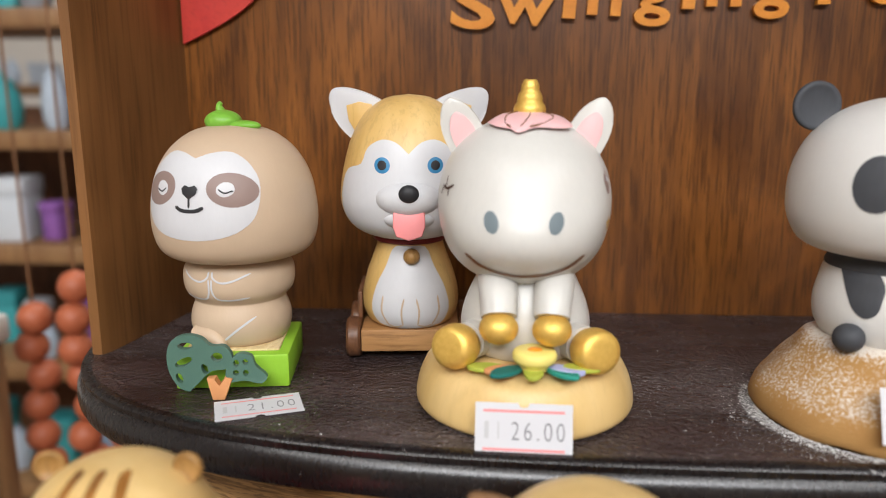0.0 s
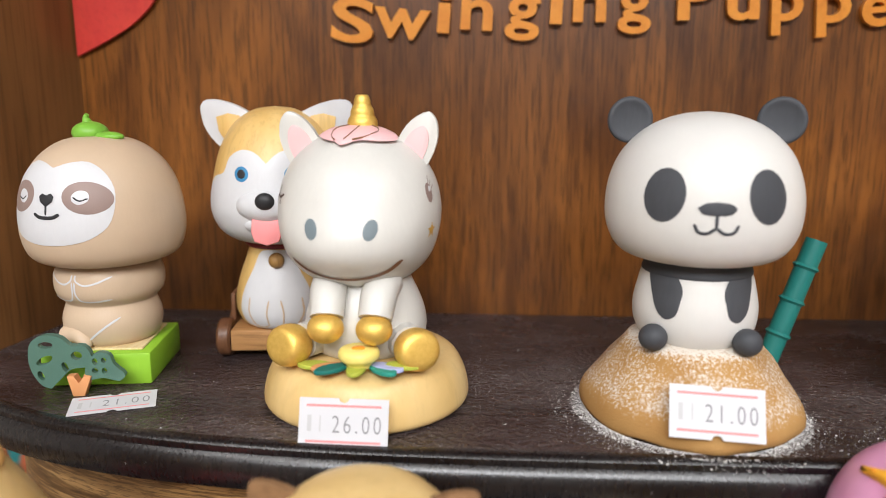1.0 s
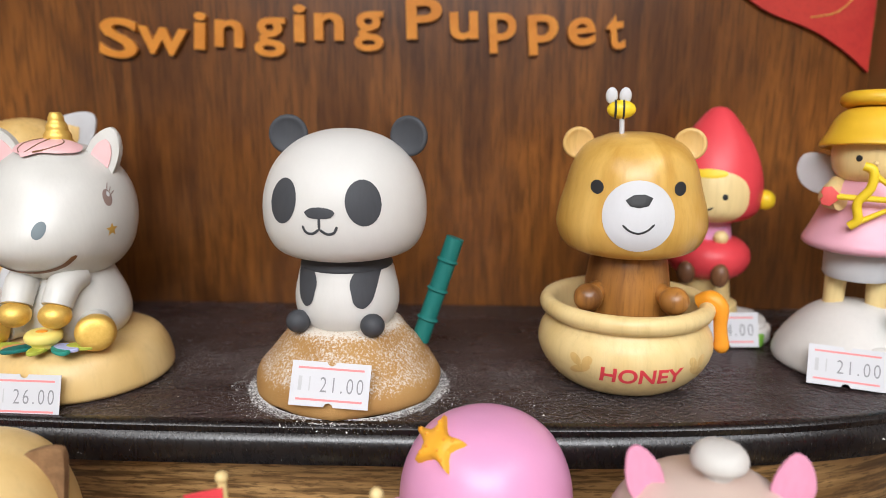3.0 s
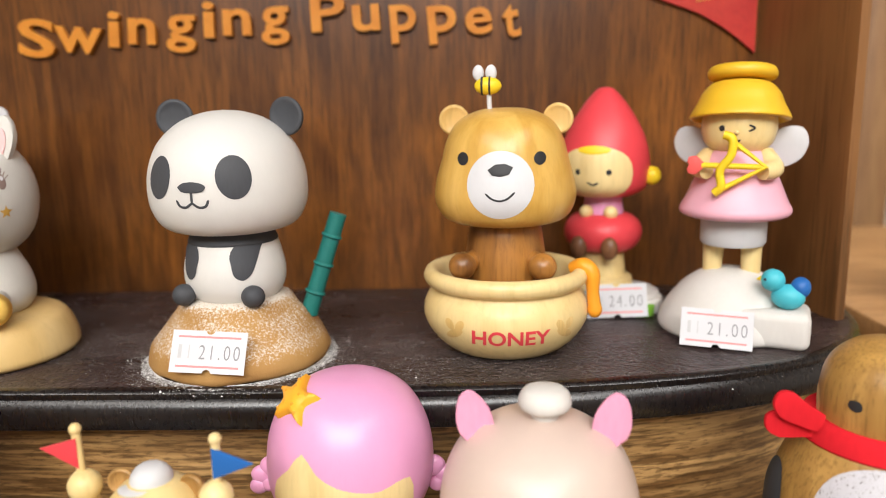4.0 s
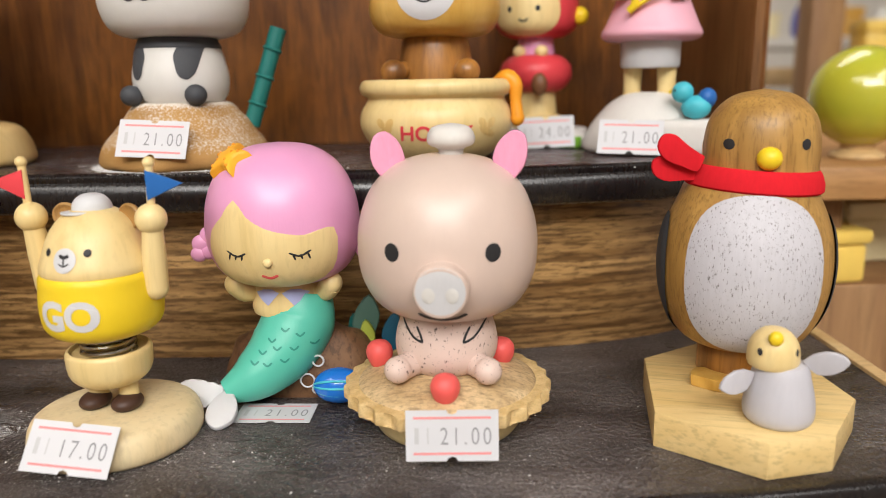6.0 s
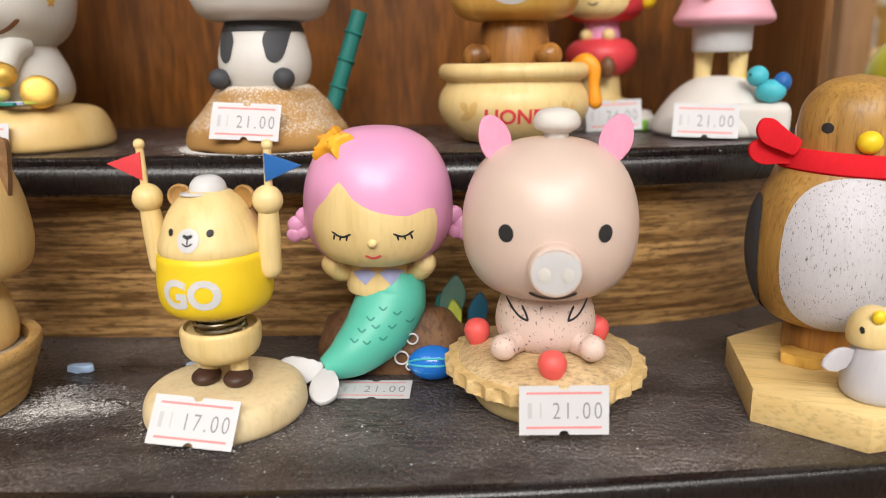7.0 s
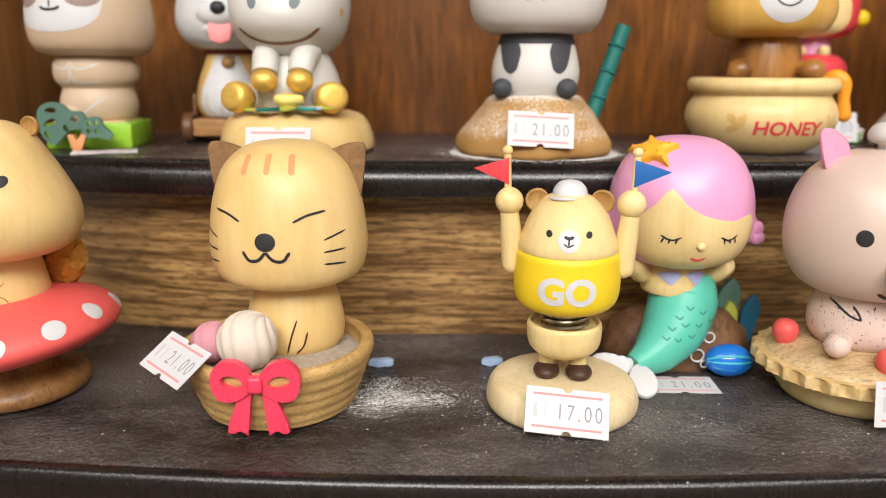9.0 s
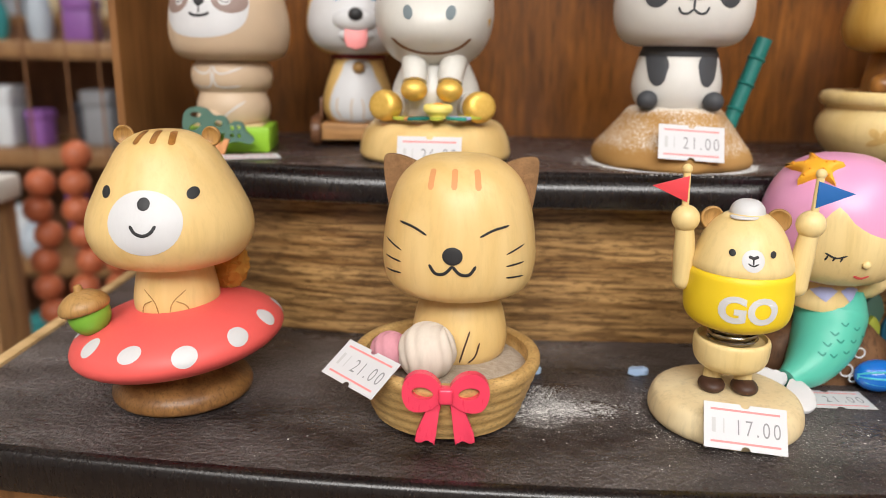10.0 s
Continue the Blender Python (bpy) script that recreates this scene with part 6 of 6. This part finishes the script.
def rack(x0, x1, y0, y1, levels, mats, board, low=-1000, top=560, closed=None):
    o = stand("shop_rack", (x0 + x1) / 2, (y0 + y1) / 2, low, 0, "tall wooden shop rack filled with small gifts", "rack", "shop racks")
    cx, cy = (x0 + x1) / 2, (y0 + y1) / 2
    for x in (x0, x1):
        for y in (y0, y1):
            part("post", block(x - cx - 14, x - cx + 14, y - cy - 14, y - cy + 14, 0, top - low, 2), POST, o)
    # Dark sheet added for the shaded gaps behind the goods.
    if closed:
        part("shade_panel", block(x0 - cx - 14, x1 - cx + 14, y1 - cy + 14.2, y1 - cy + 22, 0, closed - low, 1), WALNUT, o, "dark wooden panel added for the shade behind the boards")
    for z in levels:
        part("board", block(x0 - cx, x1 - cx, y0 - cy + 15, y1 - cy - 15, z - low - 18, z - low, 2), board, o)
        x = x0 + 30
        while x < x1 - 45:
            w = rng.uniform(16, 40)
            m = rng.choice(mats)
            if rng.random() < 0.6:
                goods_box(x + w / 2, cy + rng.uniform(-40, 20), z + 0.2, w * 0.9, w, rng.uniform(24, 66), m, rng.uniform(-12, 12))
            else:
                goods_jar(x + w / 2, cy + rng.uniform(-50, 20), z + 0.2, w * 0.45, rng.uniform(34, 72), m)
            x += w + rng.uniform(4, 16)


rack(-900, -240, 700, 860, (-420, -250, -120, 0, 110, 220, 330, 440), GOODS, POST, closed=130)
rack(-1500, -420, 1300, 1460, (-300, -60, 160, 380), GOODS, POST)
rack(520, 1150, 620, 780, (-320, -120, 0, 100, 200, 300, 400), GLOW, PINE)
rack(420, 1400, 1300, 1460, (-300, -60, 160, 380), GLOW, SHELFWHITE)


def bead_string(x, y, top, n, r):
    o = stand("bead_string", x, y, top - n * r * 1.9, 0, "string of red-orange wooden balls hanging beside the cabinet", "ornament", "bead strings")
    part("cord", tube([(0, 0, 0), (0, 0, n * r * 1.9 + 297 - top)], 0.8, 8, 1), BROWN, o)
    for i in range(n):
        part("bead", ball(rng.uniform(-4, 4), rng.uniform(-4, 4), r + i * r * 1.9, r, r, r, 20, 14), BEADRED, o)


BEADRED = paint("red_orange_bead_paint", (0.42, 0.115, 0.05), 0.45, 0.15, 0.2)
for x, y, top, n, r in ((-222, 455, 40, 7, 10), (-250, 455, 20, 6, 10), (-200, 455, -20, 6, 9)):
    bead_string(x, y, top, n, r)
hanger = stand("hanging_stand", -235, 455, 290, 0, "wooden stand whose rail carries strings of balls", "stand")
part("rail", tube([(-180, 0, 0), (110, 0, 0)], 5, 12, 1), POST, hanger)
for px in (-176, 104):
    part("upright", block(px - 7, px + 7, -7, 7, -1290, 8, 1), POST, hanger)

# side table with a pale top, and the neighbouring counter with a green glass ball
tb = stand("side_table", -331, 415, -1000, 0, "narrow side table with a pale painted top", "table")
part("tabletop", block(-220, 84, -25, 15, 1006, 1022, 3), SHELFWHITE, tb)
for sx in (-205, 70):
    for sy in (-14, 5):
        part("leg", block(sx - 9, sx + 9, sy - 9, sy + 9, 0, 1006, 2), POST, tb)
ct = stand("side_counter", 480, 380, -1000, 0, "pale wooden counter beside the cabinet", "counter")
part("countertop", block(-130, 200, -110, 120, 1040, 1054, 2), OAKBOARD, ct)
part("counter_body", block(-120, 190, -95, 110, 0, 1000, 2), POST, ct)
for sx in (-110, 180):
    part("riser_post", block(sx - 8, sx + 8, -90, -74, 1000, 1040, 1), POST, ct)
    part("riser_post", block(sx - 8, sx + 8, 84, 100, 1000, 1040, 1), POST, ct)


def ball_glaze():
    m, t, b = base("green_yellow_glass", 0.12, 0, 0.6, 0.5)
    n = noise_at(t, 30, (1, 1, 1), 3, 0.5)
    t.links.new(mix(t, n.outputs[0], (0.30, 0.36, 0.02), (0.72, 0.60, 0.06)), b.inputs["Base Color"])
    return m


gb = stand("glass_ball", 388, 303, 54.2, 0, "glossy yellow-green glass ball on a low ring foot", "ornament")
part("ball", ball(0, 0, 27, 22, 22, 22, 40, 26), ball_glaze(), gb)
part("foot", lathe([(0, 0), (11, 0), (11.5, 1), (10.5, 2.5), (7, 4.5), (7.5, 7), (0, 7)], 32, 2), PINE, gb)
for x, y, w, h, m in ((372, 300, 30, 24, GLOW[0]), (415, 340, 36, 30, GLOW[1]), (378, 345, 26, 30, GLOW[3])):
    goods_box(x, y, 0.4, w, 30, h, m, 8)

# ---- dust, crumbs and small litter on the shelves ----
DUST = paint("white_powder", (0.70, 0.69, 0.67), 0.9, 0.05, 0.1)


def crumbs(name, spots, z, label):
    """Flecks of powder: centre, inner and outer radius, count, squash."""
    verts, faces = [], []
    for cx, cy, r0, r1, n, sq in spots:
        for _ in range(n):
            a, f = rng.uniform(0, 2 * math.pi), rng.random() ** (1.8 if r0 else 0.75)
            r = r0 + (r1 - r0) * f
            x, y, s = cx + r * math.cos(a), cy + r * math.sin(a) * sq, rng.uniform(0.05, 0.13) * (rng.uniform(2, 3.4) if rng.random() < 0.035 else 1)
            k = len(verts)
            t = rng.uniform(0, 6.28)
            for i in range(4):
                q = t + i * math.pi / 2 + rng.uniform(-0.4, 0.4)
                verts.append(((x + s * math.cos(q)) / 1000, (y + s * math.sin(q)) / 1000, 0.00002))
            verts.append((x / 1000, y / 1000, s * 0.0008))
            faces += [(k + i, k + (i + 1) % 4, k + 4) for i in range(4)]
    me = bpy.data.meshes.new(name)
    me.from_pydata(verts, [], faces)
    me.materials.append(DUST)
    ob = new(name, me)
    ob.matrix_world = Matrix.Translation(V(0, 0, z))
    tagged(ob, label, "dust", kind="stuff")


crumbs("dust_flecks", [(116.2, 220.2, 26.8, 30.4, 15000, 0.98), (116.2, 219, 27, 36, 2500, 0.95), (116, 217, 28, 60, 700, 0.5), (150, 208, 0, 40, 260, 0.3), (60, 226, 0, 120, 520, 0.5), (200, 226, 0, 110, 460, 0.5)], UP + 0.02, "white powder flecks round the mound on the upper shelf")
crumbs("dust_flecks", [(70, 154, 0, 21, 3600, 0.6), (64, 148, 0, 10, 2600, 1.0), (74, 150, 0, 13, 2000, 0.35), (66, 160, 0, 6, 800, 1), (120, 125, 0, 70, 1300, 0.3), (82, 148, 0, 34, 700, 0.6), (116, 149, 21.5, 26, 1200, 1), (150, 140, 0, 45, 500, 0.6), (205, 150, 27, 45, 250, 0.8), (190, 125, 0, 70, 350, 0.3), (0, 150, 0, 80, 350, 0.5), (260, 150, 20, 60, 300, 0.6)], 0.02, "white powder flecks on the lower shelf")
PALEBLUE = paint("pale_blue_paper", (0.40, 0.55, 0.78), 0.6)
for x, y, k in ((63.6, 175, 0.9), (99.5, 176, 0.8)):
    ob = link("paper_scrap", rough_up(slab(rounded([(-4.2 * k, -0.6), (-2.6 * k, 1.6), (0, 1.2), (2.4 * k, 2), (4.4 * k, 0.3), (2.2 * k, -1.4), (-1, -1.1)]), 0.1, 2.4, 0.5), 0.3, 2), PALEBLUE)
    ob.matrix_world = Matrix.Translation(V(x, y, 0.1))
    tagged(ob, "small pale blue scrap lying on the lower shelf", "scrap", "blue scraps")
